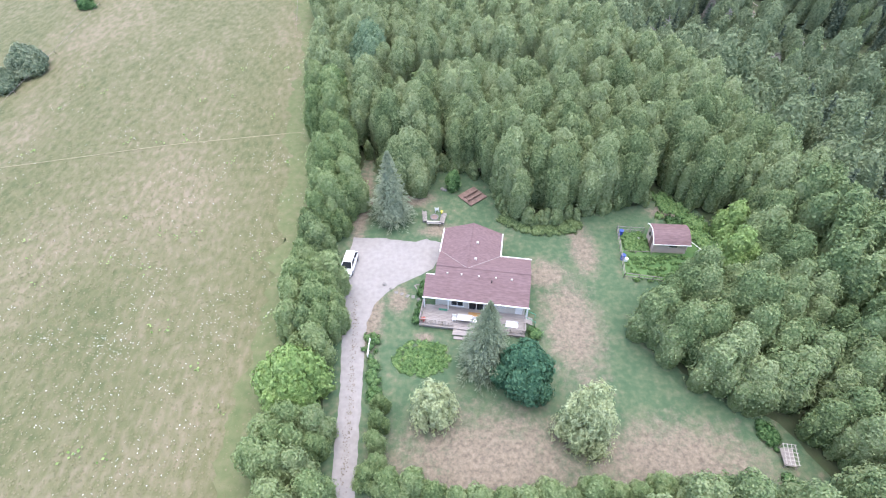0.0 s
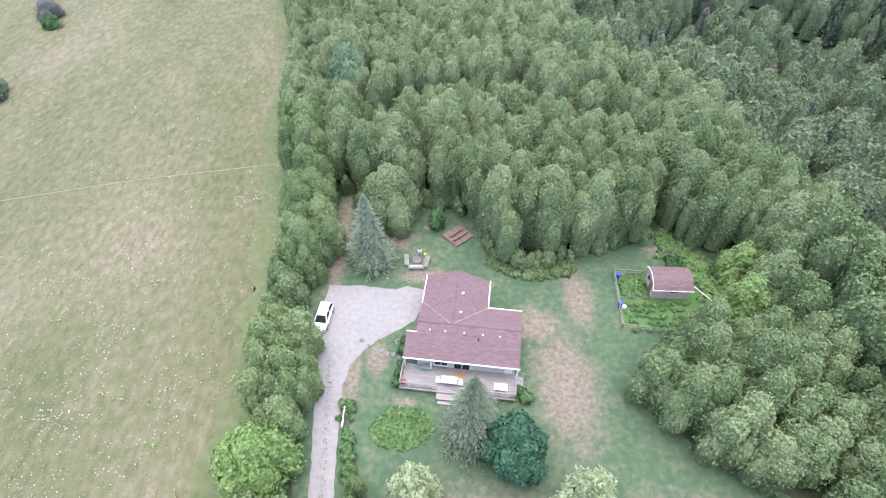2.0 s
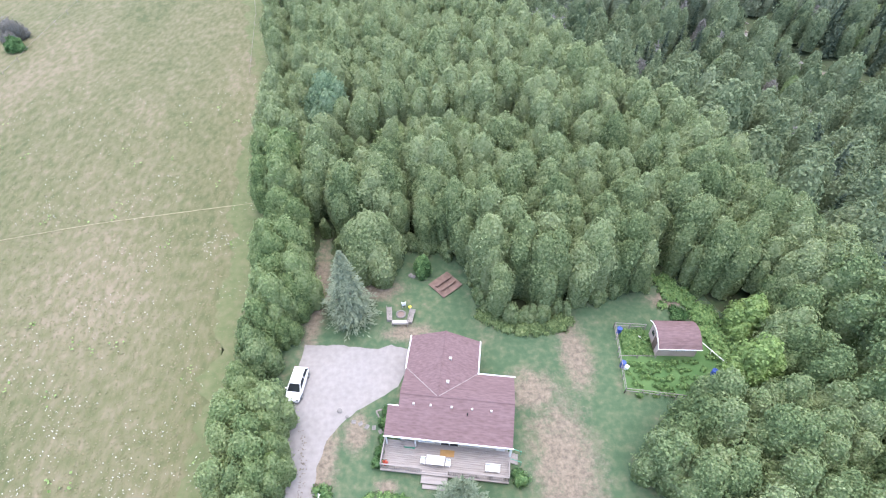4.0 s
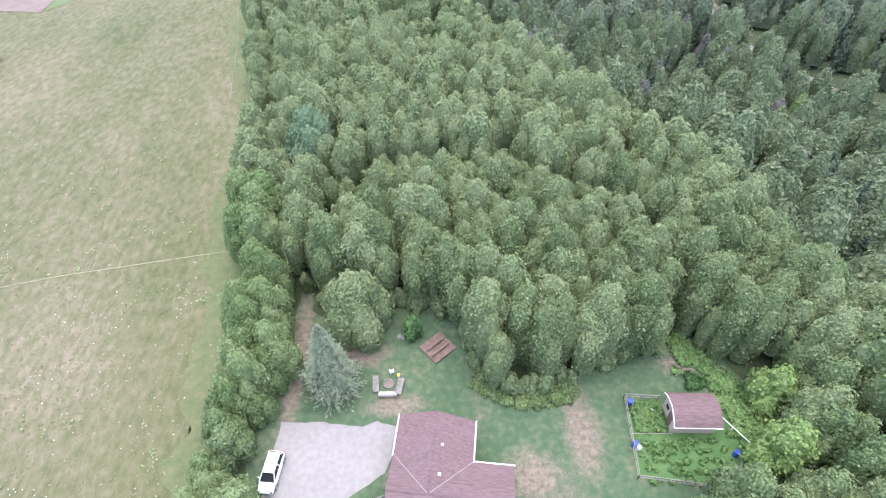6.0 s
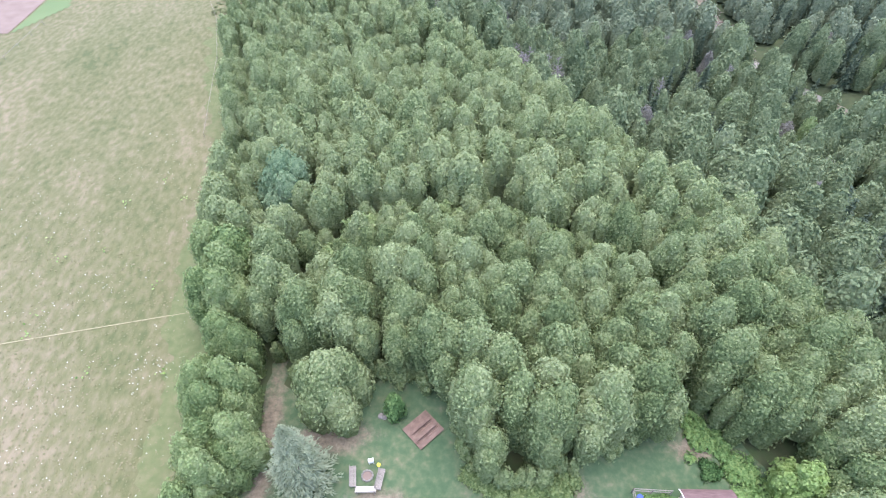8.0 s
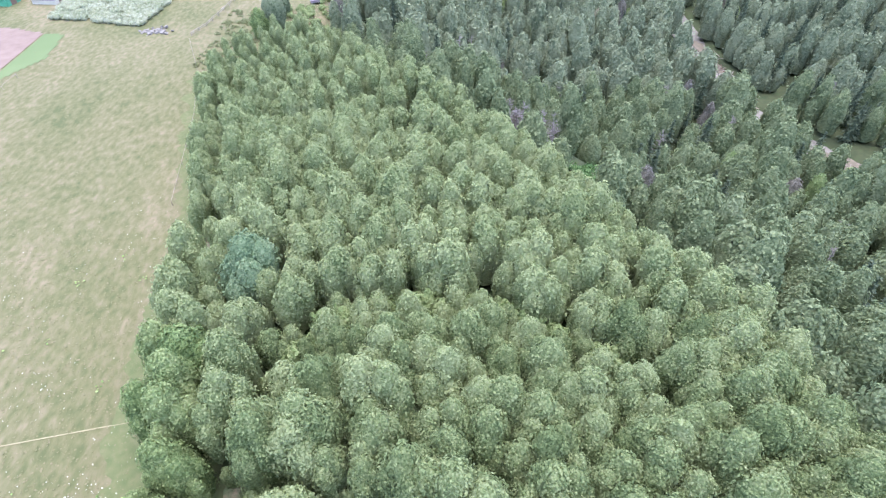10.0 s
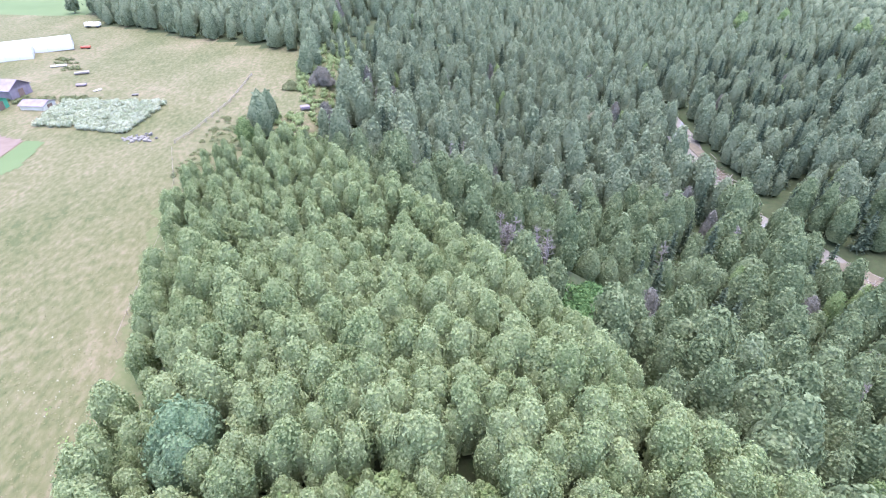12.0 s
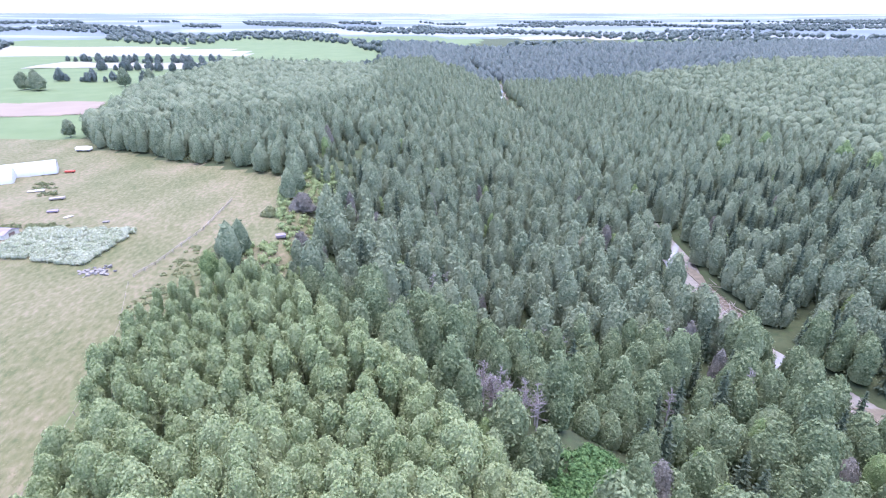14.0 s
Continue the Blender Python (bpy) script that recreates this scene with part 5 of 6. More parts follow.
# ---- garden and shed ----
def shed():
    e = thing("garden_shed", "pink-beige garden shed with a red-brown curved shingle roof", "shed", 32.0, 53.0, 0, -3.5)
    part("wall", boxed(-2.35, 2.35, -1.6, 1.6, 0, 2.1), SHEDSIDING, e)
    prof = [(-2.0, 2.1), (-1.6, 2.45), (-0.9, 2.85), (0, 3.1), (0.9, 2.95), (1.5, 2.7), (2.0, 2.3)]
    for (y0, z0), (y1, z1) in zip(prof, prof[1:]):
        part("roof", slab(bmesh.new(), [(-2.55, y0, z0), (2.55, y0, z0), (2.55, y1, z1), (-2.55, y1, z1)], 0.09), SHINGLE, e)
    for x in (-2.35, 2.27):
        bm = bmesh.new()
        f = bm.faces.new([bm.verts.new((x, y, z - 0.1)) for y, z in ((-1.6, 2.2), *prof[1:-1], (1.6, 2.2))])
        bmesh.ops.solidify(bm, geom=[f], thickness=0.08)
        part("gable", bm, SHEDSIDING, e)
    part("fascia", boxed(-2.58, 2.58, -2.05, -2.0, 1.98, 2.1), WHITE, e, "white eaves board")
    for (y0, z0), (y1, z1) in zip(prof, prof[1:]):
        part("bargeboard", rod(bmesh.new(), (-2.58, y0, z0 - 0.05), (-2.58, y1, z1 - 0.05), 0.06, 0.06, 4), WHITE, e, "white bargeboard")
    part("window", boxed(-0.2, 0.9, -1.65, -1.6, 1.25, 1.75), GLASS, e, "dark window")
    part("trim", boxed(-0.28, 0.98, -1.63, -1.6, 1.17, 1.25), WHITE, e)
    part("door", boxed(-2.4, -2.35, -0.9, 0.0, 0.1, 1.95), BROWNWOOD, e, "brown plank door")
    part("window", boxed(-2.4, -2.35, 0.4, 1.0, 1.2, 1.7), GLASS, e, "dark window")


shed()
sheet("garden_bed", ragged([(24.6, 47.2), (25.8, 55.8), (36.5, 54.5), (37.8, 49), (33.6, 45.4)], 0.8, 0.3), 0.05, SOIL, "weedy green vegetable garden plot", "garden", 0.06)


def fence(name, label, line, h, gap, rails, mat, r=0.05, wire=True):
    e = thing(name, label, "fence")
    for (xa, ya), (xb, yb) in zip(line, line[1:]):
        L = math.hypot(xb - xa, yb - ya)
        k = max(1, round(L / gap))
        for q in range(k + 1):
            x, y = xa + (xb - xa) * q / k, ya + (yb - ya) * q / k
            z = float(height(x, y))
            part("post", rod(bmesh.new(), (x, y, z - 0.2), (x, y, z + h), r, r, 6), mat, e)
        za, zb = float(height(xa, ya)), float(height(xb, yb))
        for f in rails:
            part("rail", rod(bmesh.new(), (xa, ya, za + h * f), (xb, yb, zb + h * f), r * 0.7, r * 0.7, 5), mat, e)
    return e


fence("garden_fence", "grey timber and wire fence round the vegetable garden", [(36.2, 48.6), (33.8, 45.2), (24.6, 46.8), (25.6, 55.8), (29.4, 55.4)], 1.1, 1.9, (0.97, 0.5), DECKWOOD, 0.06)
fence("garden_fence", "low grey rail dividing the vegetable garden", [(25.1, 51.4), (29.5, 51.2)], 0.6, 2.2, (0.9,), DECKWOOD, 0.05)
fence("garden_fence", "white rail beside the garden shed", [(35.2, 53.2), (37.3, 49.8)], 0.9, 2.0, (0.95,), WHITE, 0.06)
fence("drive_rail", "short white rail fence beside the drive", [(-9.0, 34.2), (-8.9, 36.4)], 1.0, 1.1, (0.95, 0.5), WHITE, 0.07)
fence("drive_rail", "old grey rail fence at the hedge foot", [(-13.9, 10), (-14.3, 20)], 1.1, 2.5, (0.95, 0.5), DECKWOOD, 0.07)
fence("pasture_fence", "pale old rail fence across the pasture", [(-52, 193.5), (-50, 200.5), (-46.5, 224), (-46, 249)], 1.0, 4, (0.95, 0.55), DEADWOOD, 0.09)
fence("meadow_fence", "thin wire fence along the meadow edge", [(-84.5, 89), (-84, 110), (-84, 133), (-85, 170)], 1.0, 6, (0.9,), DEADWOOD, 0.035)
fence("meadow_fence", "thin wire fence at the wood's edge", [(-33.5, 120), (-38.5, 150), (-43.5, 170), (-51, 189)], 1.0, 6, (0.9,), DEADWOOD, 0.035)


def barrel(x, y, mat, label, h=0.9, r=0.3):
    e = thing("barrel", label, "barrel", x, y, 0.05)
    b = part("body", rod(bmesh.new(), (0, 0, 0), (0, 0, h), r, r, 14), mat, e)
    part("rim", rod(bmesh.new(), (0, 0, h), (0, 0, h + 0.03), r * 1.05, r * 1.05, 14), mat, b)


barrel(26.0, 55.0, BLUE, "blue plastic rain barrel inside the garden fence")
barrel(25.2, 50.2, BLUE, "blue plastic barrel by the garden fence")
barrel(25.6, 49.9, WHITE, "white bucket by the garden fence", 0.5, 0.25)
barrel(35.6, 48.8, BLUE, "dark blue barrel at the garden corner")
barrel(36.4, 47.6, WHITE, "white bucket at the garden corner", 0.4, 0.22)


def ring_basin():
    e = thing("basin", "white crescent-shaped plastic basin in the garden", "basin", 28.2, 53.8, 0.05)
    bm = bmesh.new()
    for k in range(14):
        a, b = k * 0.449, (k + 1) * 0.449
        rod(bm, (0.5 * math.cos(a), 0.5 * math.sin(a), 0.12), (0.5 * math.cos(b), 0.5 * math.sin(b), 0.12), 0.12, 0.12, 6)
    part("rim", bm, WHITE, e)
    part("bottom", rod(bmesh.new(), (0, 0, 0), (0, 0, 0.08), 0.46, 0.46, 14), SOIL, e)


ring_basin()


def plants(name, label, category, P, mat, r, seed, leaf=0.2, zs=1.0, leaves=6, clumps=9):
    tpl = [crown_arrays("round", seed + k, r, 0, r * 1.6 * zs, clumps, leaves, leaf, r * 0.35, (4, 5)) for k in range(4)]
    rng = np.random.default_rng(seed)
    return scatter(name, label, category, tpl, [mat], np.asarray(P), rng.uniform(0.5, 1.3, len(P)), rng, 0.02)


rg = np.random.default_rng(77)
G = []
for row, (ya, yb) in enumerate(((46.6, 46.0), (47.6, 47.0), (48.6, 48.2), (49.5, 49.4), (50.3, 50.4))):
    for x in np.arange(25.6, 35.0, 0.3):
        if rg.random() < 0.75:
            G.append((x + rg.normal(0, 0.2), ya + (yb - ya) * (x - 25) / 10 + rg.normal(0, 0.18)))
for _ in range(150):
    G.append((rg.uniform(26, 29.2), rg.uniform(51.6, 55.2)))
plants("vegetables", "rows of green vegetables and weeds in the garden", "plants", G, LEAF_FRESH, 0.22, 400)
P = [(rg.normal(0, 0.9) + x, rg.normal(0, 0.9) + y) for x, y in ((34.2, 62.5), (35.5, 61), (36.6, 59), (37.2, 57), (37.8, 55), (38.2, 53), (38.3, 51), (37.6, 50)) for _ in range(22)]
plants("bed_perennials", "bright green ferns and perennials along the garden edge", "plants", P, LEAF_FRESH, 0.45, 410, 0.3, 0.6)
P = [(rg.normal(0, 0.6) + 34.2, rg.normal(0, 0.45) + 57.6) for _ in range(28)]
plants("island_bed", "low green plants in a small lawn bed", "plants", P, LEAF_SHRUB, 0.35, 415, 0.2)
a = rg.uniform(0, 6.28, 330)
rr = np.sqrt(rg.random(330))
P = np.stack([-2.5 + 3.4 * rr * np.cos(a), 34.2 + 2.5 * rr * np.sin(a)], 1)
plants("flower_bed", "round bed of yellow-green perennials and flowers", "plants", P[:24], LEAF_LIME, 0.22, 420, 0.12, 0.25)
plants("flower_bed", "round bed of green perennials", "plants", P[30:], LEAF_FRESH, 0.26, 425, 0.14, 0.25)
P = [(x + rg.normal(0, 0.5), y + rg.normal(0, 0.45)) for x, y in ((9.6, 58.4), (10.8, 57.2), (12.2, 56.4), (14, 55.9), (16, 55.9), (17.8, 56.4), (19.5, 57.2)) for _ in range(24)]
plants("wood_edge_ivy", "low green ground cover at the wood's edge", "plants", P, LEAF_HEDGE, 0.5, 430, 0.28, 0.5)
P = [(x + rg.normal(0, 0.35), y + rg.normal(0, 0.8)) for x, y in ((-8.3, 33), (-8.0, 31), (-7.8, 29.4), (-8.6, 36.5)) for _ in range(14)]
plants("roadside_weeds", "tall weeds beside the drive", "plants", P, LEAF_SHRUB, 0.35, 435, 0.2)


def fire_circle():
    f = thing("fire_pit", "ring of stones round a rusty fire pit", "fire pit", -1.3, 58.7, 0.03)
    for k in range(11):
        a = k * 0.571
        bm = boxed(-0.14, 0.14, -0.1, 0.1, 0, 0.2, pose(0.55 * math.cos(a), 0.55 * math.sin(a), 0, 0, 0, math.degrees(a) + 90), 0.04)
        part("stone", bm, STONE, f)
    part("ash_bed", rod(bmesh.new(), (0, 0, 0), (0, 0, 0.1), 0.5, 0.45, 12), DIRT, f, "reddish ash and embers bed")
    for x, y, turn, mat, lab in ((-2.75, 58.6, 4, DECKWOOD, "grey slatted garden bench beside the fire pit"), (0.05, 58.2, -12, DECKWOOD, "grey slatted garden bench beside the fire pit"), (-1.35, 57.2, 88, PALEWOOD, "whitish wooden bench beside the fire pit")):
        e = thing("garden_bench", lab, "bench", x, y, 0.02, turn, "fire pit benches")
        for k in range(5):
            part("slat", boxed(-0.3 + 0.13 * k, -0.2 + 0.13 * k, -1.05, 1.05, 0.42, 0.46), mat, e)
        for y2 in (-0.9, 0.9):
            part("leg", boxed(-0.28, 0.3, y2 - 0.05, y2 + 0.05, 0, 0.42), DECKWOOD, e)
            part("back_post", boxed(-0.36, -0.3, y2 - 0.04, y2 + 0.04, 0, 0.85), DECKWOOD, e)
        for k in range(2):
            part("back_slat", boxed(-0.33, -0.29, -1.05, 1.05, 0.58 + 0.16 * k, 0.68 + 0.16 * k), mat, e)
    c = thing("garden_chair", "white plastic garden chair beside the fire pit", "chair", -0.95, 60.1, 0.02, 190)
    part("seat", boxed(-0.25, 0.25, -0.25, 0.25, 0.4, 0.45, None, 0.02), WHITE, c)
    part("backrest", boxed(-0.25, 0.25, 0.22, 0.28, 0.45, 0.95, None, 0.03), WHITE, c)
    for a in (-0.22, 0.22):
        for b in (-0.22, 0.22):
            part("leg", rod(bmesh.new(), (a, b, 0), (a, b, 0.4), 0.025, 0.025, 6), WHITE, c)
        part("armrest", boxed(a * 1.1 - 0.03, a * 1.1 + 0.03, -0.22, 0.22, 0.62, 0.66), WHITE, c)
    b = thing("bucket", "yellow bucket near the fire pit", "bucket", -0.15, 59.7, 0.02)
    part("body", rod(bmesh.new(), (0, 0, 0), (0, 0, 0.35), 0.15, 0.2, 10), YELLOW, b)


fire_circle()


def platform():
    e = thing("wooden_platform", "square brown wooden platform at the wood's edge", "platform", 4.6, 63.4, 0.0, 40)
    for k in range(13):
        y = -1.55 + k * 0.24
        part("plank", boxed(-1.7, 1.7, y, y + 0.22, 0.2, 0.26), BROWNWOOD, e)
    for x in (-1.5, 0, 1.5):
        part("joist", boxed(x - 0.05, x + 0.05, -1.5, 1.5, 0, 0.2), BROWNWOOD, e)
    for k in range(2):
        s = part("bench_board", boxed(-1.3, 1.3, -0.1 + 0.95 * k - 0.6, 0.25 + 0.95 * k - 0.6, 0.55, 0.61), BROWNWOOD, e, "dark raised bench board")
        for x in (-1.1, 1.1):
            part("leg", boxed(x - 0.04, x + 0.04, -0.05 + 0.95 * k - 0.6, 0.2 + 0.95 * k - 0.6, 0.26, 0.55), BROWNWOOD, s)
    for k, (x, y, s) in enumerate(((-0.1, 65.2, 0.35), (0.3, 65.0, 0.28), (-7.9, 45.6, 0.3), (-7, 44.9, 0.2))):
        st = thing("boulder", "pale grey fieldstone lying on the grass", "stone", x, y, 0)
        bm = bmesh.new()
        bmesh.ops.create_icosphere(bm, subdivisions=2, radius=s)
        for v in bm.verts:
            v.co *= 1 + 0.25 * noise.noise(v.co * 4 + Vector((k, 0, 0)))
            v.co.z = v.co.z * 0.6 + s * 0.4
        part("rock", bm, STONE, st)
    for k in range(6):
        st = thing("stepping_stone", "flat grey stepping stone in the grass", "stone", -6.2 + 0.75 * k, 44.3 - 0.28 * k + 0.2 * math.sin(k * 3), 0.02, 30 * k, "stepping stones")
        part("slab", boxed(-0.26, 0.26, -0.22, 0.22, 0, 0.06, None, 0.03), STONE, st)


platform()


def trellis():
    e = thing("trellis", "weathered grey wooden lattice stand at the lawn edge", "trellis", 35.9, 22.1, 0, -8)
    for k in range(4):
        x = -0.6 + 0.4 * k
        part("upright", rod(bmesh.new(), (x, -1.05, 1.0), (x, 1.05, 1.35), 0.035, 0.035, 4), PALEWOOD, e)
    for k in range(6):
        f = k / 5
        part("bar", rod(bmesh.new(), (-0.72, -1.0 + 2.0 * f, 1.06 + 0.34 * f), (0.72, -1.0 + 2.0 * f, 1.06 + 0.34 * f), 0.03, 0.03, 4), PALEWOOD, e)
    for x in (-0.62, 0.62):
        part("leg", rod(bmesh.new(), (x, 1.0, -0.02), (x, 1.0, 1.36), 0.05, 0.05, 4), DECKWOOD, e)
        part("leg", rod(bmesh.new(), (x, -1.0, -0.02), (x, -1.0, 1.02), 0.05, 0.05, 4), DECKWOOD, e)
    part("shelf", boxed(-0.6, 0.6, -0.95, 0.95, 0.45, 0.5, None, 0.01), DECKWOOD, e)
    P = [(35.2 + rg.normal(0, 0.5), y + rg.normal(0, 0.6)) for y in (19.2, 24.2, 25) for _ in range(16)]
    plants("trellis_weeds", "green weeds round the trellis", "plants", P, LEAF_SHRUB, 0.4, 440, 0.22)


trellis()
P = [(x + rg.normal(0, 2.2), y + rg.normal(0, 2.4)) for x, y in ((34, 125), (38, 130), (41, 134), (45, 139), (49, 144)) for _ in range(70)]
plants("clearing_ferns", "bright green ferns filling the clearing on the bluff", "plants", P, LEAF_SHRUB, 0.8, 445, 0.5)
P = [(rg.uniform(-33, -12), rg.uniform(186, 285)) for _ in range(420)]
P = [p for p in P if not inside([p], FIELD)[0]]
plants("corner_scrub", "green scrub and young bushes at the pasture corner", "bushes", P, LEAF_HEDGE, 0.85, 447, 0.5)


# ---- far farmyard ----
def draped(name, outline, step, lift, mat, label, category):
    o = np.array(outline, float)
    gx, gy = np.arange(o[:, 0].min(), o[:, 0].max() + step, step), np.arange(o[:, 1].min(), o[:, 1].max() + step, step)
    X, Y = np.meshgrid(gx, gy)
    V = np.stack([X, Y, height(X, Y) + lift], -1).reshape(-1, 3)
    w = len(gx)
    i = (np.arange(len(gy) - 1)[:, None] * w + np.arange(w - 1)[None]).ravel()
    F = np.stack([i, i + 1, i + w + 1, i + w], 1)
    F = F[inside(V[F].mean(1)[:, :2], outline)]
    used, inv = np.unique(F, return_inverse=True)
    ob = link_mesh(name, quad_mesh(name, V[used], inv.reshape(-1, 4)), [mat])
    return tagged(ob, label, category, kind="structure")


def ribbon(name, line, w, lift, mat, label, category):
    """A strip of ground to the left of a bent line."""
    pts = []
    for (xa, ya), (xb, yb) in zip(line, line[1:]):
        cnt = max(1, int(math.hypot(xb - xa, yb - ya) / 0.6))
        pts += [(xa + (xb - xa) * q / cnt, ya + (yb - ya) * q / cnt) for q in range(cnt)]
    V, F = [], []
    for x, y in pts:
        wob = 1.8 * noise.noise(Vector((x * 0.25, y * 0.25, 0))) + 1.1 * noise.noise(Vector((x, y * 0.9, 3)))
        for f in (1.5, -w * 0.33, -w * 0.66, -w + wob):
            V.append((x + f, y, float(height(x + f, y)) + lift))
    for k in range(len(pts) - 1):
        F += [(4 * k + q, 4 * k + 4 + q, 4 * k + 5 + q, 4 * k + 1 + q) for q in range(3)]
    return tagged(link_mesh(name, quad_mesh(name, V, F, None, True), [mat]), label, category, kind="structure")


VERGE = surface("green_verge", [(0.34, (0.082, 0.104, 0.044)), (0.5, (0.106, 0.12, 0.056)), (0.64, (0.136, 0.134, 0.072))], 0.9, 0.95, 0.6, 9, 14, relief=0.1)
ribbon("verge", [(-20.0, -60), *FIELD[2:13]], 3.4, 0.06, VERGE, "greener strip of grass along the wood's edge", "grass")
draped("tilled_field", [(-91, 165), (-91.2, 195), (-103, 200), (-160, 205), (-160, 165)], 1.0, 0.08, DIRT, "bare reddish tilled field", "field")
draped("grass_strip", [(-90.5, 165), (-83.5, 180), (-85, 194), (-90.5, 195)], 0.8, 0.06, PASTURE, "green grass strip beside the tilled field", "grass")
draped("stubble_field", [(-201, 470), (-185, 420), (-240, 412), (-330, 410), (-330, 452), (-250, 470)], 3.0, 0.3, STUBBLE, "tan stubble field among green fields", "field")
draped("grain_field", [(-420, 715), (-190, 705), (-35, 670), (-38, 740), (-190, 770), (-420, 790)], 6.0, 0.4, WHEAT, "pale ripe grain field behind a hedgerow", "field")
P = np.stack([rg.uniform(-96, -65, 1300), rg.uniform(199, 225, 1300)], 1)
P = P[inside(P, [(-94, 205), (-67.5, 199.5), (-65.5, 224), (-97, 224.5)])]
plants("flowering_crop", "plot of white-flowering grey-green crop", "crop", P, LEAF_SAGE, 0.62, 450, 0.36)


def barn(name, label, x, y, turn, w, d, h, rh, wall, roof):
    e = thing(name, label, "barn", x, y, float(height(x, y)) - 0.1, turn)
    part("wall", boxed(-w / 2, w / 2, -d / 2, d / 2, 0, h), wall, e)
    for s in (-1, 1):
        part("roof", slab(bmesh.new(), [(-w / 2 - .3, s * (d / 2 + .4), h - .1), (w / 2 + .3, s * (d / 2 + .4), h - .1), (w / 2 + .3, 0, h + rh), (-w / 2 - .3, 0, h + rh)], 0.12), roof, e)
    for sx in (-1, 1):
        bm = bmesh.new()
        f = bm.faces.new([bm.verts.new(p) for p in ((sx * w / 2, -d / 2, h), (sx * w / 2, d / 2, h), (sx * w / 2, 0, h + rh - 0.15))])
        bmesh.ops.solidify(bm, geom=[f], thickness=0.1)
        part("gable", bm, wall, e)
    part("door", boxed(w / 2, w / 2 + 0.06, -1, 1, 0, min(2.4, h - 0.2)), BROWNWOOD, e)


barn("barn", "weathered grey barn with a dark purple-grey roof", -118, 231, -10, 13, 8, 3.0, 2.2, GREYTIN, GREYTIN)
barn("metal_shed", "bright green metal shed in the farmyard", -114, 219.5, -12, 6, 5, 2.6, 1.2, GREENPAINT, GREENPAINT)
barn("low_shed", "low shed with a purple-grey corrugated roof", -101.5, 220.3, -8, 7.5, 5, 1.6, 0.9, SIDING, GREYTIN)


def tunnel(x, y, turn, w, L, h):
    e = thing("polytunnel", "white plastic-covered hoop greenhouse", "greenhouse", x, y, float(height(x, y)) - 0.2, turn, "greenhouses")
    k = 14
    arc = [(-w / 2 * math.cos(math.pi * q / k), h * math.sin(math.pi * q / k)) for q in range(k + 1)]
    V = [(a, yy, b) for yy in (-L / 2, L / 2) for a, b in arc]
    F = [(q, q + 1, k + 2 + q, k + 1 + q) for q in range(k)]
    link_mesh("cover", quad_mesh("cover", V, F, None, True), [PLASTIC], e)
    for yy in (-L / 2, L / 2):
        bm = bmesh.new()
        bm.faces.new([bm.verts.new((a, yy, b)) for a, b in arc])
        part("end_wall", bm, PLASTIC, e)
    for q in range(7):
        yy = -L / 2 + L * q / 6
        bm = bmesh.new()
        for (a, b), (c, d) in zip(arc, arc[1:]):
            rod(bm, (a * 1.01, yy, b * 1.01), (c * 1.01, yy, d * 1.01), 0.05, 0.05, 4)
        part("hoop", bm, STEEL, e)


tunnel(-138, 283, -62, 9, 26, 4.4)
tunnel(-146, 270, -62, 9, 26, 4.8)


def clutter():
    for x, y, turn, w, d, h, mat, lab in ((-105, 252.5, 25, 4.5, 1.8, 0.8, DECKWOOD, "old grey farm wagon standing in the pasture"), (-121.5, 288, 10, 3.5, 1.5, 0.9, REDPAINT, "rusty red feed trough in the pasture"), (-136.5, 325, 0, 6.5, 2.3, 2.2, WHITE, "white trailer at the pasture end"), (-22.3, 216.5, 20, 2.6, 1.8, 1.2, GREYTIN, "old grey machine among bushes"), (-99, 240, 15, 3, 1.6, 0.7, GREYTIN, "grey sheet-metal scrap in the pasture"), (-92, 236, 60, 2.5, 1.2, 0.3, PALEWOOD, "pale boards lying in the pasture"), (-118, 262, 20, 5, 2, 0.5, PALEWOOD, "stack of pale boards near the greenhouse"), (-78, 231, 10, 1.8, 1.0, 0.5, STONE, "pale stone heap in the pasture")):
        e = thing("farm_wagon" if "wagon" in lab else "farm_scrap" if "scrap" in lab or "machine" in lab else "trailer" if "trailer" in lab else "trough" if "trough" in lab else "board_stack", lab, lab.split()[2] if "wagon" not in lab else "wagon", x, y, float(height(x, y)), turn)
        part("body", boxed(-w / 2, w / 2, -d / 2, d / 2, h * 0.4, h, None, 0.02), mat, e)
        for a in (-w * 0.35, w * 0.35):
            for b in (-d * 0.45, d * 0.45):
                part("wheel" if "wagon" in lab or "trailer" in lab else "leg", rod(bmesh.new(), (a, b - 0.06, h * 0.3), (a, b + 0.06, h * 0.3), h * 0.32, h * 0.32, 10), RUBBER, e)
    bm = bmesh.new()
    rng = random.Random(9)
    for k in range(70):
        x, y, s = rng.gauss(0, 1.8), rng.gauss(0, 1.3), rng.uniform(0.15, 0.5)
        box(bm, -s, s, -s * .7, s * .7, 0, s, pose(x, y, 0, rng.uniform(-20, 20), rng.uniform(-20, 20), rng.uniform(0, 180)))
    e = thing("rubble_heap", "heap of pale rubble beside the crop plot", "rubble", -62.5, 196.5, float(height(-62.5, 196.5)))
    tagged(part("rubble", bm, STONE, e), kind="stuff")


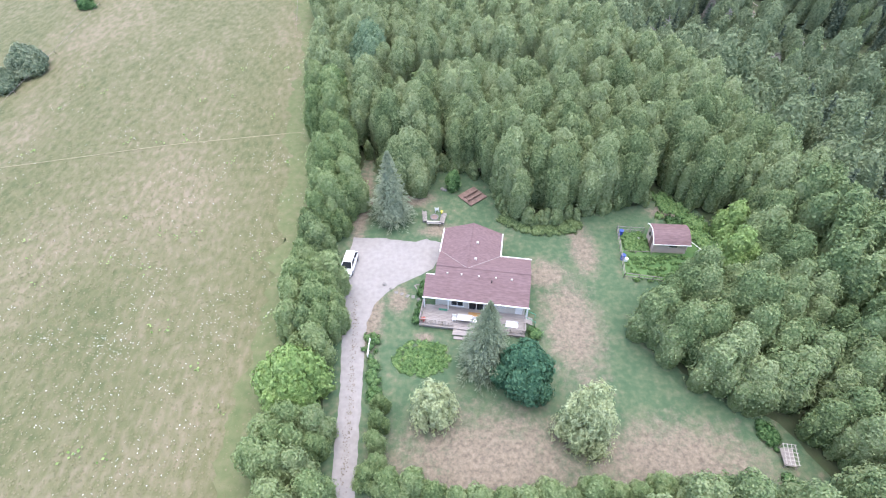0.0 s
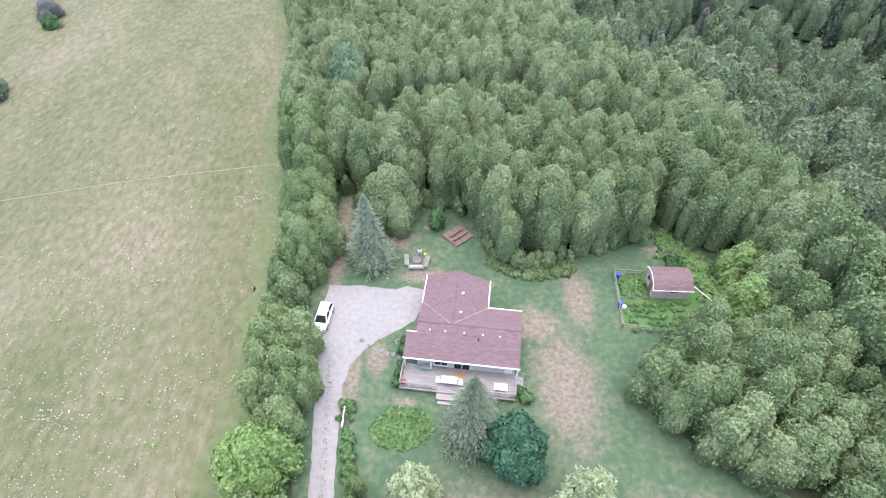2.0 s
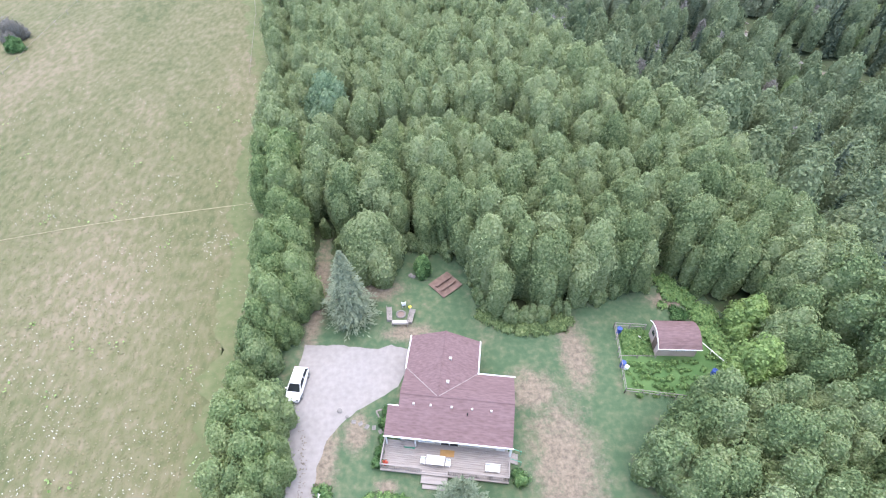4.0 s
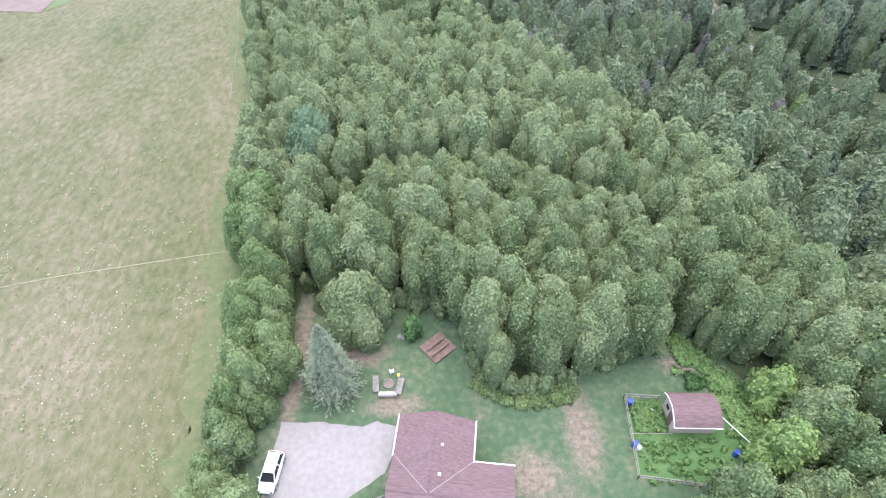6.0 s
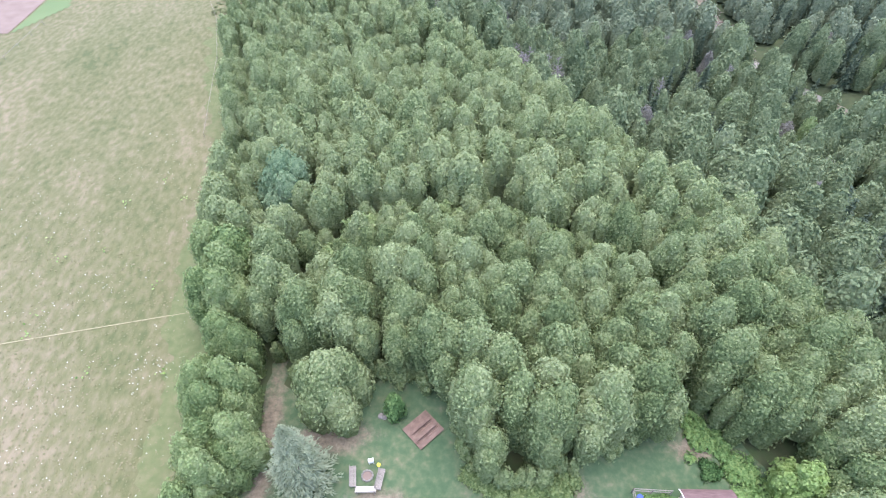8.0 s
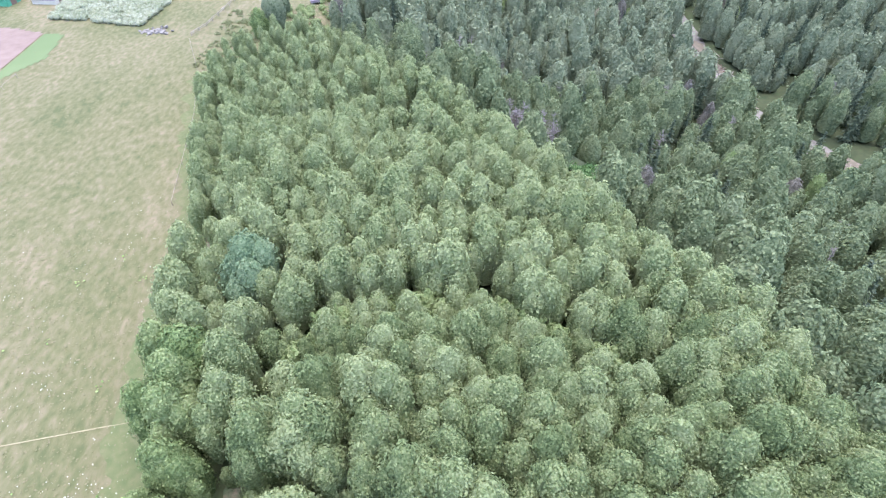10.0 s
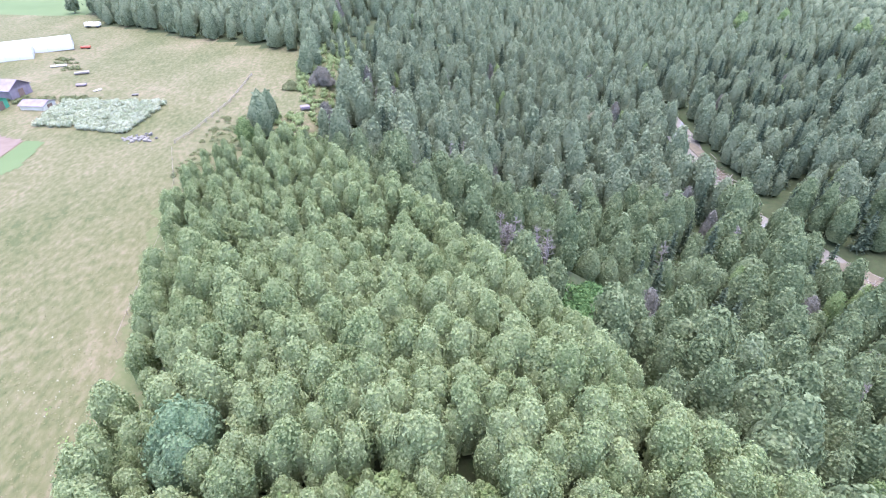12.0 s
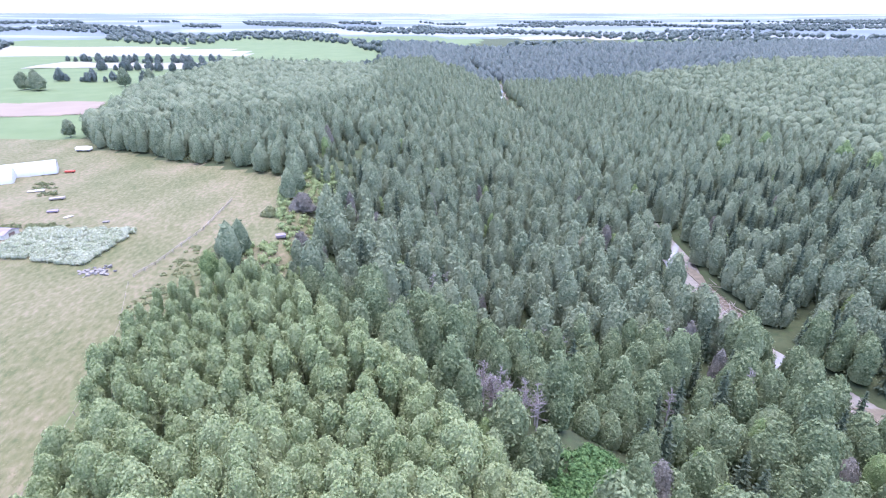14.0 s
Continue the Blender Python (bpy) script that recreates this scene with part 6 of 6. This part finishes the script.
clutter()
P = [(x + rg.normal(0, 2.2), y + rg.normal(0, 1.4)) for x, y in ((-104, 227), (-97, 228), (-92, 227), (-107, 224), (-110, 226), (-112, 258), (-118, 266), (-122, 272)) for _ in range(14)]
plants("farmyard_weeds", "rank weeds and brush round the farm sheds", "weeds", P, LEAF_DULL, 0.6, 455, 0.35, 0.5)
P = [(rg.uniform(-46, -28), rg.uniform(172, 212)) for _ in range(260)]
P = [p for p in P if inside([p], FIELD)[0]]
plants("pasture_weeds", "patches of green weeds in the pasture corner", "weeds", P, LEAF_DULL, 0.5, 457, 0.3, 0.3)


# ---- meadow: flowers and tufts ----
def sprinkle(name, label, category, P, size, mat, rng, up=0.5, lift=0.2, stand=False):
    n = len(P)
    z = height(P[:, 0], P[:, 1]) + lift * rng.uniform(0.6, 1.4, n)
    c = np.stack([P[:, 0], P[:, 1], z], 1)
    nrm = rng.normal(0, 0.5, (n, 3))
    nrm[:, 2] += up
    nrm /= np.linalg.norm(nrm, axis=1)[:, None]
    u = np.cross(nrm, rng.normal(0, 1, (n, 3)))
    u /= np.linalg.norm(u, axis=1)[:, None]
    v = np.cross(nrm, u)
    s = (size * rng.uniform(0.5, 1.4, n))[:, None] / 2
    V = np.stack([c - u * s, c - v * s, c + u * s, c + v * s], 1).reshape(-1, 3)
    ob = link_mesh(name, quad_mesh(name, V, np.arange(4 * n).reshape(-1, 4)), [mat])
    return tagged(ob, label, category, kind="stuff")


def meadow():
    rng = np.random.default_rng(31)
    C = np.stack([rng.uniform(-75, -22, 260), rng.uniform(0, 120, 260)], 1)
    P = np.repeat(C, 30, 0) + rng.normal(0, 1.6, (260 * 30, 2))
    P = P[inside(P, FIELD) & (rng.random(len(P)) < np.interp(P[:, 1], [20, 60, 120], [0.75, 0.4, 0.12]))]
    sprinkle("meadow_flowers", "white wild flowers scattered through the meadow", "flowers", P, 0.115, PETAL, rng, 1.5, 0.35)
    C = np.stack([rng.uniform(-75, -22, 70), rng.uniform(0, 110, 70)], 1)
    P = np.repeat(C, 6, 0) + rng.normal(0, 0.5, (420, 2))
    P = P[inside(P, FIELD)]
    sprinkle("meadow_goldenrod", "yellow wild flowers in the meadow", "flowers", P, 0.3, LEAF_LIME, rng, 1.0, 0.3)
    P = np.stack([rng.uniform(-110, -19, 90000), (-5 + 230 * rng.random(90000) ** 1.9)], 1)
    P = P[inside(P, FIELD) & (rng.random(90000) < 1 - (P[:, 1] / 225) ** 2)]
    sprinkle("meadow_grass", "tufts of dry olive meadow grass", "grass", P, 0.24, GRASS, rng, 3.0, 0.05)


meadow()


def drive_litter():
    rng = np.random.default_rng(33)
    y = rng.uniform(16, 44, 420)
    x = np.interp(y, [16, 29, 40, 46], [-10.0, -10.5, -11.2, -12]) + rng.normal(0, 0.22, 420)
    sprinkle("drive_litter", "dark leaf litter along the middle of the drive", "litter", np.stack([x, y], 1), 0.15, BARK, rng, 8, 0.06)


drive_litter()
# pale trodden line across the meadow
sheet_line = [(-120, 64), (-74, 70.8), (-47.8, 77), (-25, 81)]
Vt = []
for x in np.linspace(-120, -24, 120):
    y = np.interp(x, [p[0] for p in sheet_line], [p[1] for p in sheet_line])
    z = float(height(x, y)) + 0.12
    Vt += [(x, y - 0.08, z - 0.06), (x, y + 0.08, z - 0.06)]
tagged(link_mesh("meadow_path", quad_mesh("meadow_path", Vt, [(2 * k, 2 * k + 2, 2 * k + 3, 2 * k + 1) for k in range(119)]), [TRODDEN]), "thin pale trodden line across the meadow", "path", kind="structure")
